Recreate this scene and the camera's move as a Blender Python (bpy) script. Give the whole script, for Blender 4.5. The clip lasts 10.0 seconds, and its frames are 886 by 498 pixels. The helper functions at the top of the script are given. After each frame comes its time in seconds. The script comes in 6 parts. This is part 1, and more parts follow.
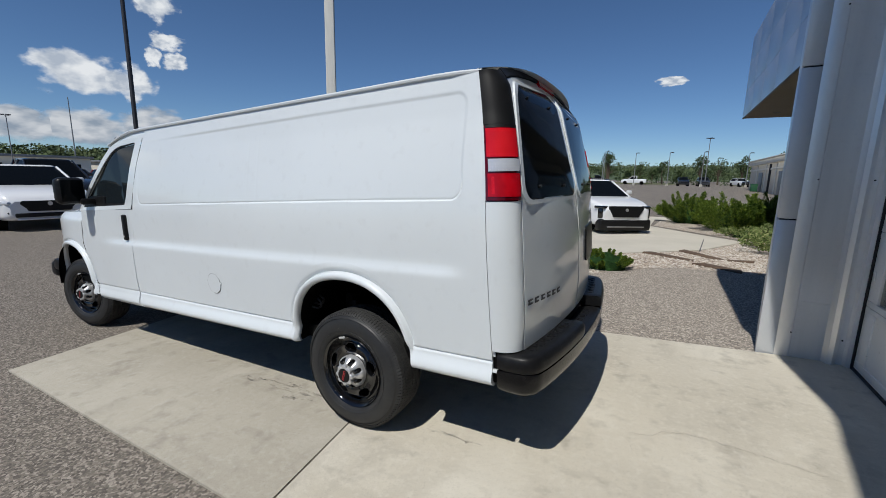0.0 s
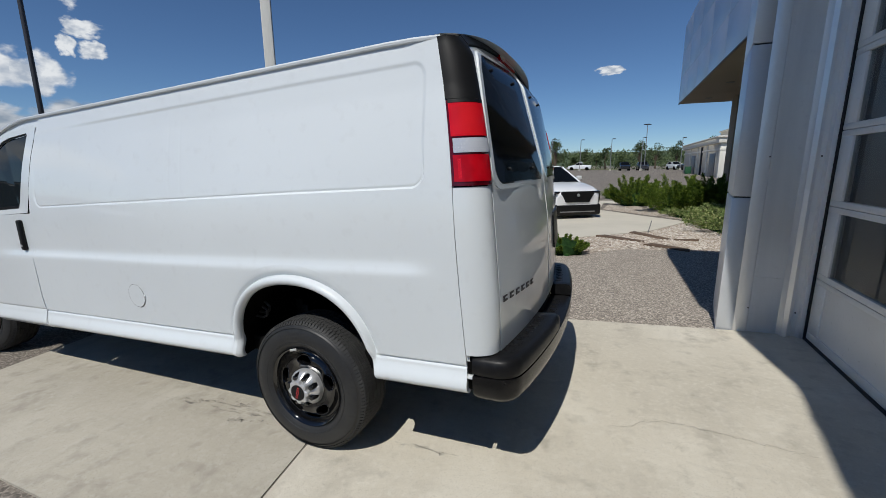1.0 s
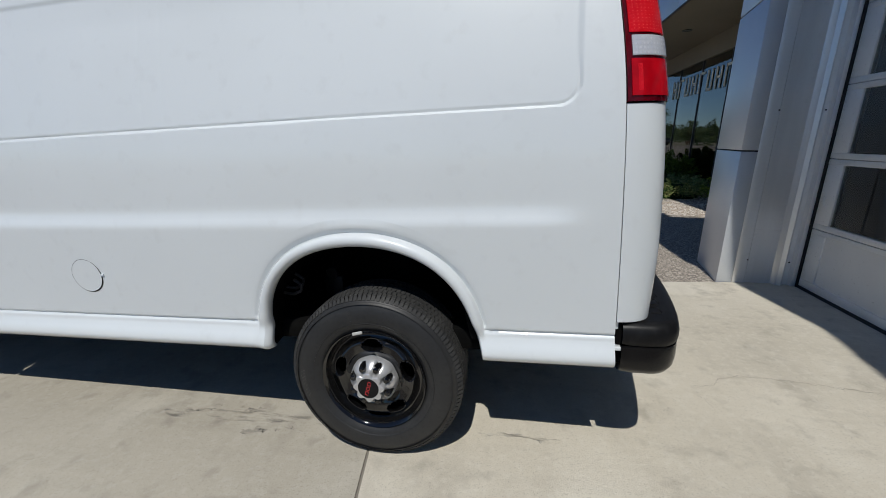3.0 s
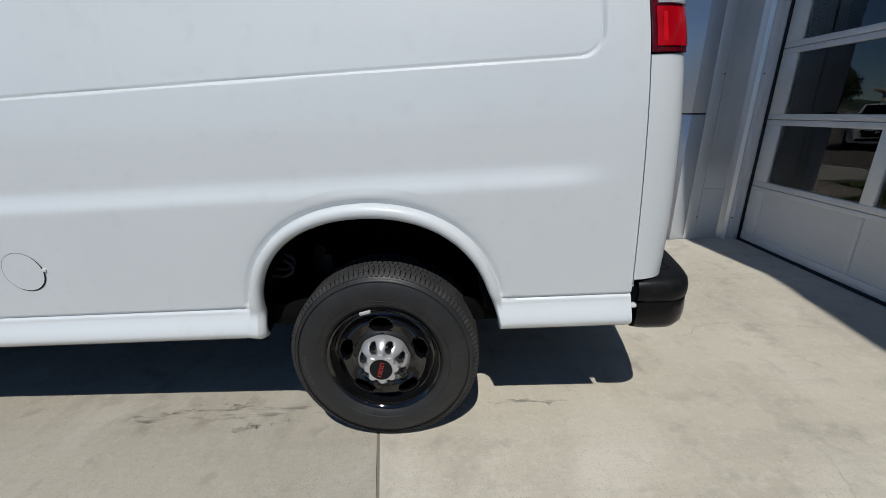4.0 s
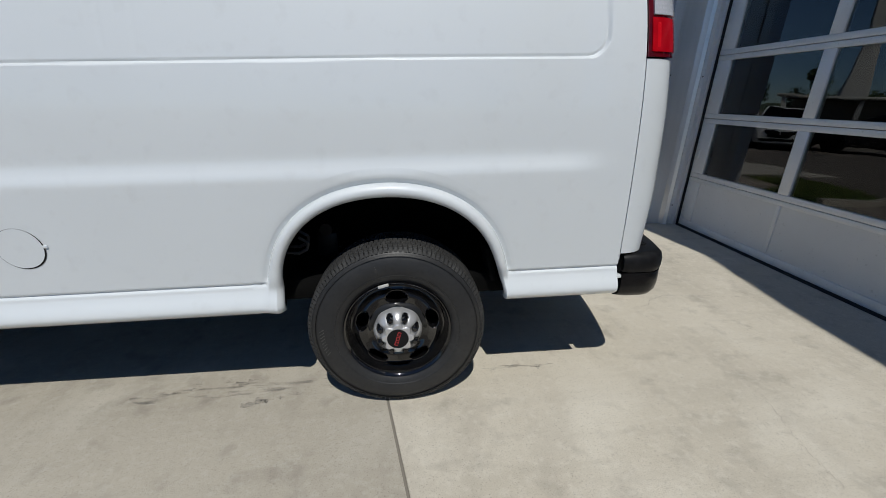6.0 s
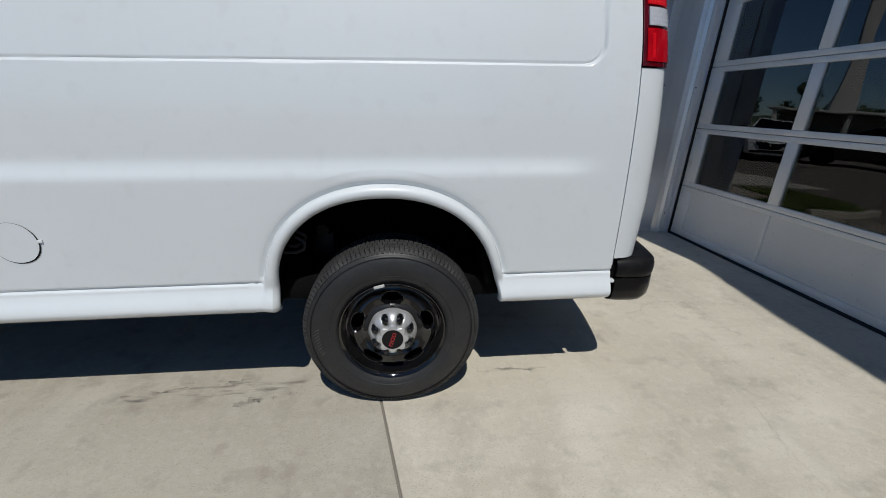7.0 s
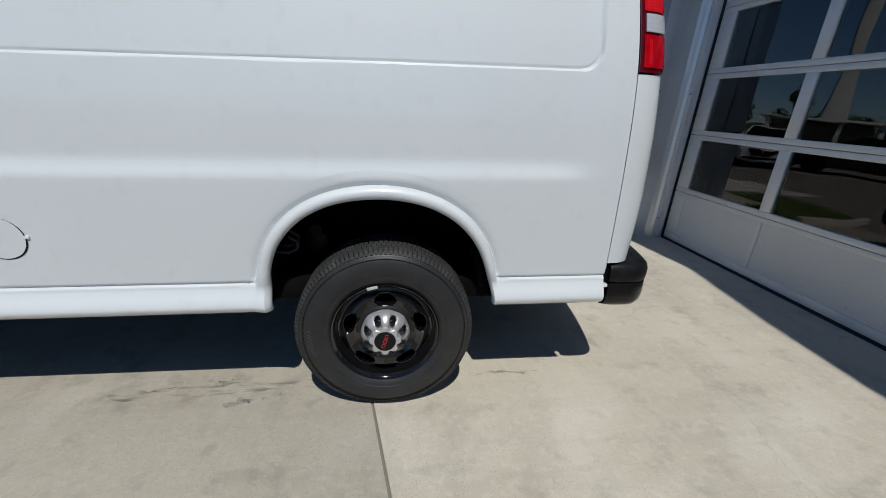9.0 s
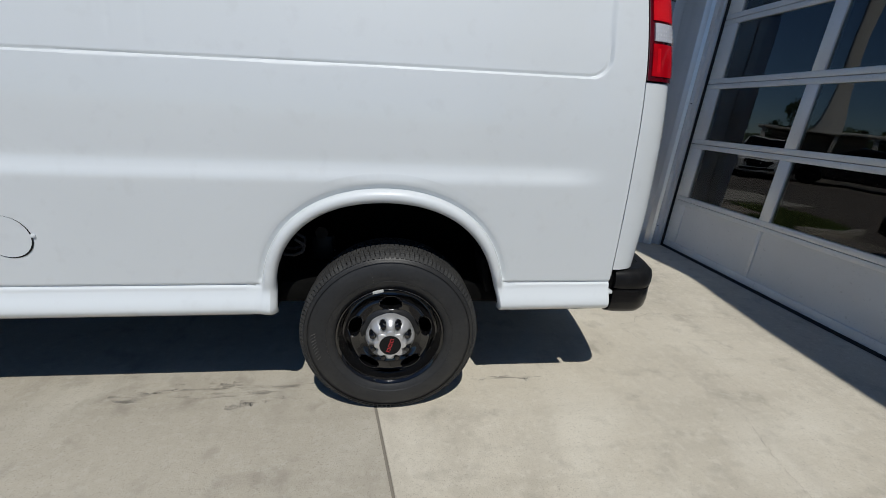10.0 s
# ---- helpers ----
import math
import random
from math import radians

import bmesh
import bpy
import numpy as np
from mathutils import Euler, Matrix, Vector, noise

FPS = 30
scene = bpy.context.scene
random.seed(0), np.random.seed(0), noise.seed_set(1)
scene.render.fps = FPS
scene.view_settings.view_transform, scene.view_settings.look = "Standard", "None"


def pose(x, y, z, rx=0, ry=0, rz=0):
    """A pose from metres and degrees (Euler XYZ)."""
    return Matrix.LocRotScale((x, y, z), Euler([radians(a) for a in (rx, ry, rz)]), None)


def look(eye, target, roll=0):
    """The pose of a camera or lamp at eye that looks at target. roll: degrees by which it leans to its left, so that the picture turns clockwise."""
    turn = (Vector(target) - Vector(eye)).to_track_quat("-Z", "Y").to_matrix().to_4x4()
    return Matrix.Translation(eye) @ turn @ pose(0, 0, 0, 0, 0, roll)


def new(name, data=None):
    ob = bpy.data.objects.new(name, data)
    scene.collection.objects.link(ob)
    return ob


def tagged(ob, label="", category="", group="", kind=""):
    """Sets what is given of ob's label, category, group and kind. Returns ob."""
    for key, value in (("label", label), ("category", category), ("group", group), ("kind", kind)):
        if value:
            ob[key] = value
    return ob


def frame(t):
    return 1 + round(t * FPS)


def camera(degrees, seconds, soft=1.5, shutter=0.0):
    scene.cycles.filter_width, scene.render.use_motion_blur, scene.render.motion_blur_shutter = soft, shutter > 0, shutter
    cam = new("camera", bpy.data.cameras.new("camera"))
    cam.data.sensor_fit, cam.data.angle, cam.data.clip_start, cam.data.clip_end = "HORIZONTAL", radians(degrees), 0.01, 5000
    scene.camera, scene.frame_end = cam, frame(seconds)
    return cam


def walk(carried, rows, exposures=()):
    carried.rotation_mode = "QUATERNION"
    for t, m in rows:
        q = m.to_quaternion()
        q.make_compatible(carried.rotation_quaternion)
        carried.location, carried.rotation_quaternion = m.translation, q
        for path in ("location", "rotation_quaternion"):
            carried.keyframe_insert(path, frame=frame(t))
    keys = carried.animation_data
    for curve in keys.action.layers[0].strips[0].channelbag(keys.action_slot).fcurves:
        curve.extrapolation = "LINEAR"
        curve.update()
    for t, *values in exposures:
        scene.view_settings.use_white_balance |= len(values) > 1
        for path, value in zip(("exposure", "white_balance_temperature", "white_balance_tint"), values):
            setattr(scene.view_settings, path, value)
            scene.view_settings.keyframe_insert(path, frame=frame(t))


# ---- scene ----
# The van and its apron stand in a frame that leans with the drainage slope; LEAN turns it upright.
SLOPE = 2.1
LEAN = pose(0, 0, 0, 0, -SLOPE, 0)
cam = camera(94.5, 10.0, 0.72)
PATH = [
    (0, (1.685, -1.817, 1.534), (0.718, -0.096, 1.214), -0.7),
    (0.5, (1.624, -1.731, 1.512), (0.747, 0.035, 1.178), -1.6),
    (1, (1.536, -1.616, 1.507), (0.767, 0.193, 1.139), -2.4),
    (1.5, (1.417, -1.596, 1.465), (0.762, 0.247, 1.051), -2.9),
    (2, (1.123, -1.619, 1.4), (0.581, 0.249, 0.935), -2.9),
    (2.5, (0.825, -1.502, 1.338), (0.349, 0.381, 0.861), -2.7),
    (2.7, (0.723, -1.455, 1.339), (0.28, 0.435, 0.856), -2.2),
    (3.8, (0.36, -1.458, 1.326), (0.233, 0.44, 0.709), -1.8),
    (4, (0.318, -1.405, 1.302), (0.232, 0.49, 0.67), -2.5),
    (4.5, (0.201, -1.306, 1.292), (0.198, 0.581, 0.628), -3.3),
    (5, (0.145, -1.377, 1.299), (0.222, 0.499, 0.608), -2.6),
    (5.5, (0.061, -1.498, 1.313), (0.206, 0.369, 0.612), -1.1),
    (7, (0.028, -1.554, 1.307), (0.245, 0.317, 0.633), 1.5),
    (7.5, (0.021, -1.559, 1.314), (0.239, 0.313, 0.645), 1.8),
    (8, (0.013, -1.562, 1.313), (0.239, 0.31, 0.645), 2.1),
    (8.5, (0.026, -1.555, 1.312), (0.26, 0.316, 0.644), 2.4),
    (9, (0.029, -1.546, 1.312), (0.274, 0.323, 0.641), 2.7),
    (9.5, (-0.001, -1.548, 1.316), (0.261, 0.321, 0.655), 3.1),
    (10, (-0.01, -1.544, 1.307), (0.249, 0.331, 0.661), 3.6),
]
walk(cam, [(t, LEAN @ look(eye, target, roll)) for t, eye, target, roll in PATH], [(0.0, -0.0), (1.5, -0.06), (2.7, -0.14), (4.0, -0.20), (10.0, -0.18)])

# ---- light ----
SUN = Vector((-0.047, -0.655, 1.0)).normalized()      # towards the sun
world = bpy.data.worlds.new("sky")
scene.world = world
world.use_nodes = True
wn = world.node_tree.nodes
sky = wn.new("ShaderNodeTexSky")
sky.sky_type, sky.sun_disc = "NISHITA", False
sky.sun_elevation = math.asin(SUN.z)
sky.sun_rotation = math.atan2(SUN.x, SUN.y)
sky.altitude, sky.air_density, sky.dust_density, sky.ozone_density = 2200, 1.0, 0.0, 4.0
wn["Background"].inputs["Strength"].default_value = 0.074
tone = wn.new("ShaderNodeHueSaturation")
tone.inputs["Hue"].default_value = 0.500
tone.inputs["Saturation"].default_value = 1.04
tint = wn.new("ShaderNodeMix")
tint.data_type, tint.blend_type = "RGBA", "MULTIPLY"
tint.inputs[0].default_value = 1.0
tint.inputs[7].default_value = (0.84, 0.965, 1.07, 1)
world.node_tree.links.new(sky.outputs[0], tone.inputs["Color"])
world.node_tree.links.new(tone.outputs[0], tint.inputs[6])
world.node_tree.links.new(tint.outputs[2], wn["Background"].inputs[0])
sun = new("sun", bpy.data.lights.new("sun", "SUN"))
sun.data.energy, sun.data.angle, sun.data.color = 3.78, radians(0.53), (0.968, 0.95, 0.90)
sun.matrix_world = look(SUN * 50, (0, 0, 0))

# ---- materials ----
def material(name, colour, rough=0.5, metal=0.0, spec=0.5, coat=0.0, coat_rough=0.03, alpha=1.0, trans=0.0, ior=1.45):
    m = bpy.data.materials.new(name)
    m.use_nodes = True
    b = m.node_tree.nodes["Principled BSDF"]
    b.inputs["Base Color"].default_value = (*colour, 1)
    b.inputs["Roughness"].default_value = rough
    b.inputs["Metallic"].default_value = metal
    b.inputs["Specular IOR Level"].default_value = spec
    b.inputs["Coat Weight"].default_value = coat
    b.inputs["Coat Roughness"].default_value = coat_rough
    b.inputs["Transmission Weight"].default_value = trans
    b.inputs["IOR"].default_value = ior
    b.inputs["Alpha"].default_value = alpha
    return m


def vary(m, layers, bump=(), rough=None):
    """Mottle a material. layers: (scale, detail, colour, low, high, weight) noises over object space; bump: (scale, strength, distance)."""
    t = m.node_tree
    b = t.nodes["Principled BSDF"]
    co = t.nodes.new("ShaderNodeTexCoord")
    base = t.nodes.new("ShaderNodeRGB")
    base.outputs[0].default_value = b.inputs["Base Color"].default_value[:]
    last = base.outputs[0]
    for scale, detail, colour, low, high, weight in layers:
        n = t.nodes.new("ShaderNodeTexNoise")
        n.inputs["Scale"].default_value, n.inputs["Detail"].default_value = 1.0 if isinstance(scale, tuple) else scale, detail
        if isinstance(scale, tuple):
            mp = t.nodes.new("ShaderNodeMapping")
            mp.inputs["Scale"].default_value = scale
            t.links.new(co.outputs["Object"], mp.inputs[0])
            t.links.new(mp.outputs[0], n.inputs["Vector"])
        else:
            t.links.new(co.outputs["Object"], n.inputs["Vector"])
        r = t.nodes.new("ShaderNodeMapRange")
        r.inputs["From Min"].default_value, r.inputs["From Max"].default_value = low, high
        r.inputs["To Max"].default_value = weight
        t.links.new(n.outputs[0], r.inputs["Value"])
        mix = t.nodes.new("ShaderNodeMix")
        mix.data_type = "RGBA"
        mix.inputs[7].default_value = (*colour, 1)
        t.links.new(r.outputs[0], mix.inputs[0])
        t.links.new(last, mix.inputs[6])
        last = mix.outputs[2]
        if rough is not None and (scale, detail) == rough[:2]:
            rr = t.nodes.new("ShaderNodeMapRange")
            rr.inputs["From Min"].default_value, rr.inputs["From Max"].default_value = low, high
            rr.inputs["To Min"].default_value, rr.inputs["To Max"].default_value = rough[2], rough[3]
            t.links.new(n.outputs[0], rr.inputs["Value"])
            t.links.new(rr.outputs[0], b.inputs["Roughness"])
    t.links.new(last, b.inputs["Base Color"])
    normal = None
    for scale, strength, distance in bump:
        n = t.nodes.new("ShaderNodeTexNoise")
        n.inputs["Scale"].default_value, n.inputs["Detail"].default_value = scale, 3
        t.links.new(co.outputs["Object"], n.inputs["Vector"])
        bp = t.nodes.new("ShaderNodeBump")
        bp.inputs["Strength"].default_value, bp.inputs["Distance"].default_value = strength, distance
        t.links.new(n.outputs[0], bp.inputs["Height"])
        if normal:
            t.links.new(normal, bp.inputs["Normal"])
        normal = bp.outputs[0]
    if normal:
        t.links.new(normal, b.inputs["Normal"])
    return m


def speckle(m, scale, colours, weight, rnd=True):
    """Cells of random tone (aggregate, gravel) mixed over whatever colours the material has."""
    t = m.node_tree
    b = t.nodes["Principled BSDF"]
    co = t.nodes.new("ShaderNodeTexCoord")
    v = t.nodes.new("ShaderNodeTexVoronoi")
    v.inputs["Scale"].default_value = scale
    t.links.new(co.outputs["Object"], v.inputs["Vector"])
    sep = t.nodes.new("ShaderNodeSeparateColor")
    t.links.new(v.outputs["Color"], sep.inputs[0])
    ramp = t.nodes.new("ShaderNodeValToRGB")
    e = ramp.color_ramp.elements
    while len(e) < len(colours):
        e.new(0.5)
    for i, c in enumerate(colours):
        e[i].position, e[i].color = i / (len(colours) - 1), (*c, 1)
    t.links.new(sep.outputs[0], ramp.inputs[0])
    mix = t.nodes.new("ShaderNodeMix")
    mix.data_type = "RGBA"
    mix.inputs[0].default_value = weight
    link = [l for l in t.links if l.to_socket == b.inputs["Base Color"]]
    if link:
        t.links.new(link[0].from_socket, mix.inputs[6])
    else:
        mix.inputs[6].default_value = b.inputs["Base Color"].default_value[:]
    t.links.new(ramp.outputs[0], mix.inputs[7])
    t.links.new(mix.outputs[2], b.inputs["Base Color"])
    return m


def island_tone(m, colours):
    """A tone for each loose piece of a mesh."""
    t = m.node_tree
    b = t.nodes["Principled BSDF"]
    g = t.nodes.new("ShaderNodeNewGeometry")
    ramp = t.nodes.new("ShaderNodeValToRGB")
    e = ramp.color_ramp.elements
    while len(e) < len(colours):
        e.new(0.5)
    for i, c in enumerate(colours):
        e[i].position, e[i].color = i / (len(colours) - 1), (*c, 1)
    t.links.new(g.outputs["Random Per Island"], ramp.inputs[0])
    t.links.new(ramp.outputs[0], b.inputs["Base Color"])
    return m


PAINT = vary(material("white_paint", (0.722, 0.760, 0.777), 0.34, 0, 0.5, 0.9, 0.05),
             [(0.9, 3, (0.66, 0.693, 0.702), 0.35, 0.7, 0.6), (14.0, 4, (0.60, 0.62, 0.625), 0.58, 0.8, 0.35)], [(1.3, 0.05, 0.02)])
BLACK_PLASTIC = vary(material("black_plastic", (0.008, 0.008, 0.0085), 0.40, 0, 0.24), [(30.0, 3, (0.018, 0.018, 0.0185), 0.5, 0.75, 0.6)], [(420.0, 0.10, 0.002)])
TRIM_BLACK = vary(material("satin_black", (0.009, 0.009, 0.0095), 0.48, 0, 0.22), [(8.0, 3, (0.015, 0.015, 0.016), 0.5, 0.8, 0.6)], [(300.0, 0.06, 0.002)])
BUMPER_BLACK = vary(material("bumper_black", (0.006, 0.006, 0.0065), 0.22, 0, 0.30, 0.06), [(22.0, 4, (0.014, 0.014, 0.0135), 0.55, 0.8, 0.6)], [(30.0, 0.05, 0.003)])
GLOSS_BLACK = vary(material("gloss_black", (0.004, 0.004, 0.0045), 0.08, 0, 0.5, 0.8), [(22.0, 4, (0.016, 0.015, 0.014), 0.60, 0.85, 0.5)], [(12.0, 0.05, 0.004)])
HOSE = vary(material("hose_rubber", (0.032, 0.032, 0.034), 0.45, 0, 0.5), [(40.0, 3, (0.10, 0.10, 0.10), 0.5, 0.7, 0.6)])
RUBBER = vary(material("rubber", (0.024, 0.0243, 0.025), 0.46, 0, 0.42), [(9.0, 4, (0.037, 0.037, 0.036), 0.45, 0.8, 0.8), (60.0, 3, (0.016, 0.016, 0.016), 0.5, 0.7, 0.6)], [(160.0, 0.15, 0.002)])
MOULD_MARK = vary(material("moulded_mark", (0.11, 0.108, 0.10), 0.7, 0, 0.3), [(90.0, 3, (0.05, 0.05, 0.05), 0.45, 0.6, 0.8)])
HUB_SILVER = vary(material("silver_cap", (0.60, 0.60, 0.60), 0.30, 0.55, 0.6), [(25.0, 3, (0.50, 0.50, 0.50), 0.45, 0.75, 0.6)], [(80.0, 0.08, 0.002)])
TREAD = vary(material("tread_rubber", (0.036, 0.036, 0.036), 0.7, 0, 0.30), [(14.0, 4, (0.062, 0.062, 0.060), 0.45, 0.75, 0.8)], [(220.0, 0.2, 0.002)])
CHROME = vary(material("bright_metal", (0.74, 0.74, 0.75), 0.36, 0.85), [(20.0, 3, (0.58, 0.58, 0.59), 0.5, 0.8, 0.7)], [(60.0, 0.05, 0.002)])
DARK_GLASS = material("tinted_glass", (0.004, 0.005, 0.006), 0.07, 0, 0.07)
# near-black for undersides, recesses and gaps: their deep shade is in the colour
BLACKNESS = vary(material("deep_shade_black", (0.003, 0.003, 0.003), 0.9, 0, 0.1), [(7.0, 3, (0.006, 0.006, 0.0055), 0.4, 0.7, 0.8)])
RED_LENS = speckle(vary(material("red_lens", (0.66, 0.004, 0.012), 0.10, 0, 0.4, 0.4), [(9.0, 2, (0.44, 0.0, 0.006), 0.45, 0.65, 0.7)], [(200.0, 0.15, 0.002)]), 420.0, [(0.48, 0.0, 0.006), (0.62, 0.003, 0.01), (0.70, 0.004, 0.012), (0.80, 0.06, 0.06)], 0.35)
RED_DEEP = vary(material("red_reflector", (0.50, 0.002, 0.008), 0.12, 0, 0.4, 0.4), [(14.0, 2, (0.34, 0.0, 0.004), 0.45, 0.65, 0.7)], [(90.0, 0.15, 0.003)])
RED_RIM = vary(material("lamp_rim", (0.10, 0.0, 0.003), 0.10, 0, 0.5, 0.6), [(30.0, 2, (0.05, 0.0, 0.002), 0.45, 0.65, 0.7)])
RED_DOT = vary(material("lens_prism", (0.84, 0.10, 0.09), 0.2, 0, 0.5, 0.5), [(40.0, 2, (0.75, 0.05, 0.05), 0.45, 0.65, 0.7)])
LENS_RIB = vary(material("lens_rib", (0.58, 0.61, 0.69), 0.15, 0.2, 0.5, 0.5), [(60.0, 2, (0.74, 0.75, 0.78), 0.45, 0.6, 0.8)])
CLEAR_LENS = vary(material("clear_lens", (0.66, 0.67, 0.70), 0.12, 0.2, 0.5, 0.8), [((420.0, 420.0, 420.0), 1, (0.42, 0.45, 0.54), 0.40, 0.66, 0.6)], [(200.0, 0.08, 0.002)])
RED_ENAMEL = material("red_enamel", (0.36, 0.025, 0.03), 0.35, 0, 0.5, 0.4)
STICKER = material("sticker", (0.5, 0.5, 0.48), 0.5)
def cast_concrete(name, k):
    """Trowelled slab concrete; k: how pale its batch is."""
    c = lambda cr, cg, cb: (cr * k * 0.995, cg * k * 0.993, cb * k * 0.972)
    return vary(material(name, c(0.555, 0.51, 0.43), 0.82, 0, 0.3),
                [(0.5, 5, c(0.46, 0.42, 0.35), 0.42, 0.66, 0.7), (1.7, 6, c(0.66, 0.62, 0.54), 0.50, 0.70, 0.65), ((5.0, 1.4, 3.0), 6, c(0.39, 0.355, 0.30), 0.52, 0.74, 0.5),
                 ((0.9, 9.0, 3.0), 6, c(0.40, 0.365, 0.305), 0.52, 0.74, 0.35),
                 (7.0, 7, c(0.31, 0.28, 0.235), 0.55, 0.76, 0.65), (30.0, 5, c(0.62, 0.585, 0.515), 0.5, 0.73, 0.5), (150.0, 3, c(0.29, 0.265, 0.225), 0.56, 0.74, 0.6)],
                [(45.0, 0.3, 0.004), (230.0, 0.45, 0.002)])


CONCRETE = cast_concrete("concrete", 1.04)
CONCRETE_OLD = cast_concrete("weathered_concrete", 0.80)
PALE_CONCRETE = vary(material("pale_concrete", (0.56, 0.52, 0.44), 0.85, 0, 0.3), [(0.8, 5, (0.47, 0.44, 0.37), 0.4, 0.7, 0.7), (30.0, 3, (0.6, 0.57, 0.5), 0.5, 0.75, 0.5)], [(60.0, 0.2, 0.004)])
def asphalt(name, k):
    """Worn asphalt with pale aggregate; k: how bleached it is."""
    c = lambda cr, cg, cb: (cr * k * 1.03, cg * k, cb * k * 0.95)
    return speckle(vary(material(name, c(0.20, 0.18, 0.16), 0.9, 0, 0.25), [(0.16, 5, c(0.27, 0.245, 0.215), 0.4, 0.65, 0.7), (2.2, 4, c(0.15, 0.136, 0.122), 0.5, 0.75, 0.6)], [(150.0, 0.6, 0.006)]),
                   80.0, [c(0.06, 0.055, 0.05), c(0.16, 0.144, 0.13), c(0.28, 0.25, 0.22), c(0.56, 0.51, 0.46)], 0.65)


ASPHALT = asphalt("asphalt", 0.78)
ASPHALT_PALE = asphalt("bleached_asphalt", 1.34)
GRAVEL_BED = speckle(material("gravel_bed", (0.36, 0.30, 0.24), 0.9, 0, 0.25), 34.0, [(0.16, 0.13, 0.10), (0.36, 0.29, 0.23), (0.48, 0.42, 0.35), (0.62, 0.58, 0.52)], 0.85)
STONE = island_tone(material("pebble", (0.4, 0.35, 0.3), 0.8), [(0.20, 0.16, 0.13), (0.40, 0.33, 0.26), (0.52, 0.46, 0.39), (0.66, 0.62, 0.56)])
TURF = vary(material("turf", (0.055, 0.11, 0.025), 0.95, 0, 0.2), [(3.0, 4, (0.10, 0.14, 0.04), 0.4, 0.65, 0.8), (40.0, 3, (0.03, 0.06, 0.014), 0.5, 0.7, 0.7)])
SOIL = vary(material("soil_and_grass", (0.16, 0.15, 0.09), 0.95, 0, 0.2), [(0.4, 4, (0.09, 0.12, 0.04), 0.4, 0.6, 0.9)])
ALU_PANEL = vary(material("aluminium_panel", (0.64, 0.67, 0.71), 0.36, 0.40, 0.5), [((1.2, 1.2, 0.5), 3, (0.56, 0.59, 0.635), 0.4, 0.7, 0.7), (50.0, 3, (0.55, 0.58, 0.62), 0.55, 0.8, 0.4)], [(2.0, 0.03, 0.02)])
FASCIA = vary(material("fascia_panel", (0.40, 0.44, 0.51), 0.28, 0.45, 0.5), [(0.7, 3, (0.45, 0.50, 0.58), 0.4, 0.7, 0.7)], [(0.8, 0.04, 0.03)])
CLADDING = vary(material("metal_cladding", (0.84, 0.84, 0.84), 0.33, 0.55, 0.5), [((6.0, 6.0, 0.35), 4, (0.70, 0.705, 0.71), 0.4, 0.68, 0.8), (26.0, 4, (0.70, 0.70, 0.71), 0.58, 0.8, 0.5)], [(6.0, 0.06, 0.01)])
DOOR_ALU = vary(material("door_aluminium", (0.84, 0.835, 0.81), 0.45, 0.25, 0.5), [(3.0, 4, (0.76, 0.75, 0.725), 0.42, 0.7, 0.7), (60.0, 4, (0.42, 0.41, 0.39), 0.62, 0.8, 0.5)])
DOOR_PANEL = vary(material("door_infill", (0.79, 0.78, 0.75), 0.5, 0.1, 0.5), [(2.2, 5, (0.71, 0.70, 0.67), 0.4, 0.7, 0.7), (35.0, 4, (0.40, 0.38, 0.34), 0.64, 0.82, 0.6)])
SEAL = material("door_seal", (0.012, 0.012, 0.013), 0.7)
SOFFIT = vary(material("soffit", (0.20, 0.172, 0.132), 0.8), [(0.6, 3, (0.17, 0.145, 0.11), 0.4, 0.7, 0.6)])
BEIGE = vary(material("stucco", (0.62, 0.57, 0.48), 0.9), [(0.3, 4, (0.55, 0.50, 0.42), 0.4, 0.7, 0.7)])
PALE_STUCCO = vary(material("pale_stucco", (0.74, 0.71, 0.63), 0.9), [(0.3, 4, (0.68, 0.65, 0.57), 0.4, 0.7, 0.7)])
TIMBER = vary(material("weathered_timber", (0.115, 0.075, 0.05), 0.85), [((3.0, 40.0, 40.0), 4, (0.07, 0.045, 0.03), 0.4, 0.65, 0.9), (9.0, 3, (0.24, 0.16, 0.10), 0.5, 0.8, 0.6)], [(60.0, 0.3, 0.004)])
BARK = vary(material("bark", (0.12, 0.085, 0.06), 0.95), [(12.0, 4, (0.06, 0.045, 0.035), 0.4, 0.7, 0.8)], [(30.0, 0.5, 0.02)])
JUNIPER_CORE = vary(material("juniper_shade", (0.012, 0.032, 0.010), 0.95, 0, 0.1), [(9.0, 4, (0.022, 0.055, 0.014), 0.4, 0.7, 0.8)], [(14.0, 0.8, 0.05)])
JUNIPER = island_tone(material("juniper_needles", (0.07, 0.14, 0.03), 0.75, 0, 0.3), [(0.026, 0.050, 0.008), (0.062, 0.110, 0.014), (0.125, 0.19, 0.020), (0.23, 0.31, 0.035)])
COVER = island_tone(material("ground_cover_leaves", (0.12, 0.17, 0.05), 0.75, 0, 0.3), [(0.05, 0.09, 0.02), (0.13, 0.19, 0.05), (0.22, 0.27, 0.09), (0.36, 0.36, 0.16)])
LEAVES = island_tone(material("tree_leaves", (0.06, 0.10, 0.03), 0.75, 0, 0.3), [(0.022, 0.038, 0.015), (0.044, 0.068, 0.026), (0.075, 0.105, 0.040), (0.12, 0.15, 0.06)])
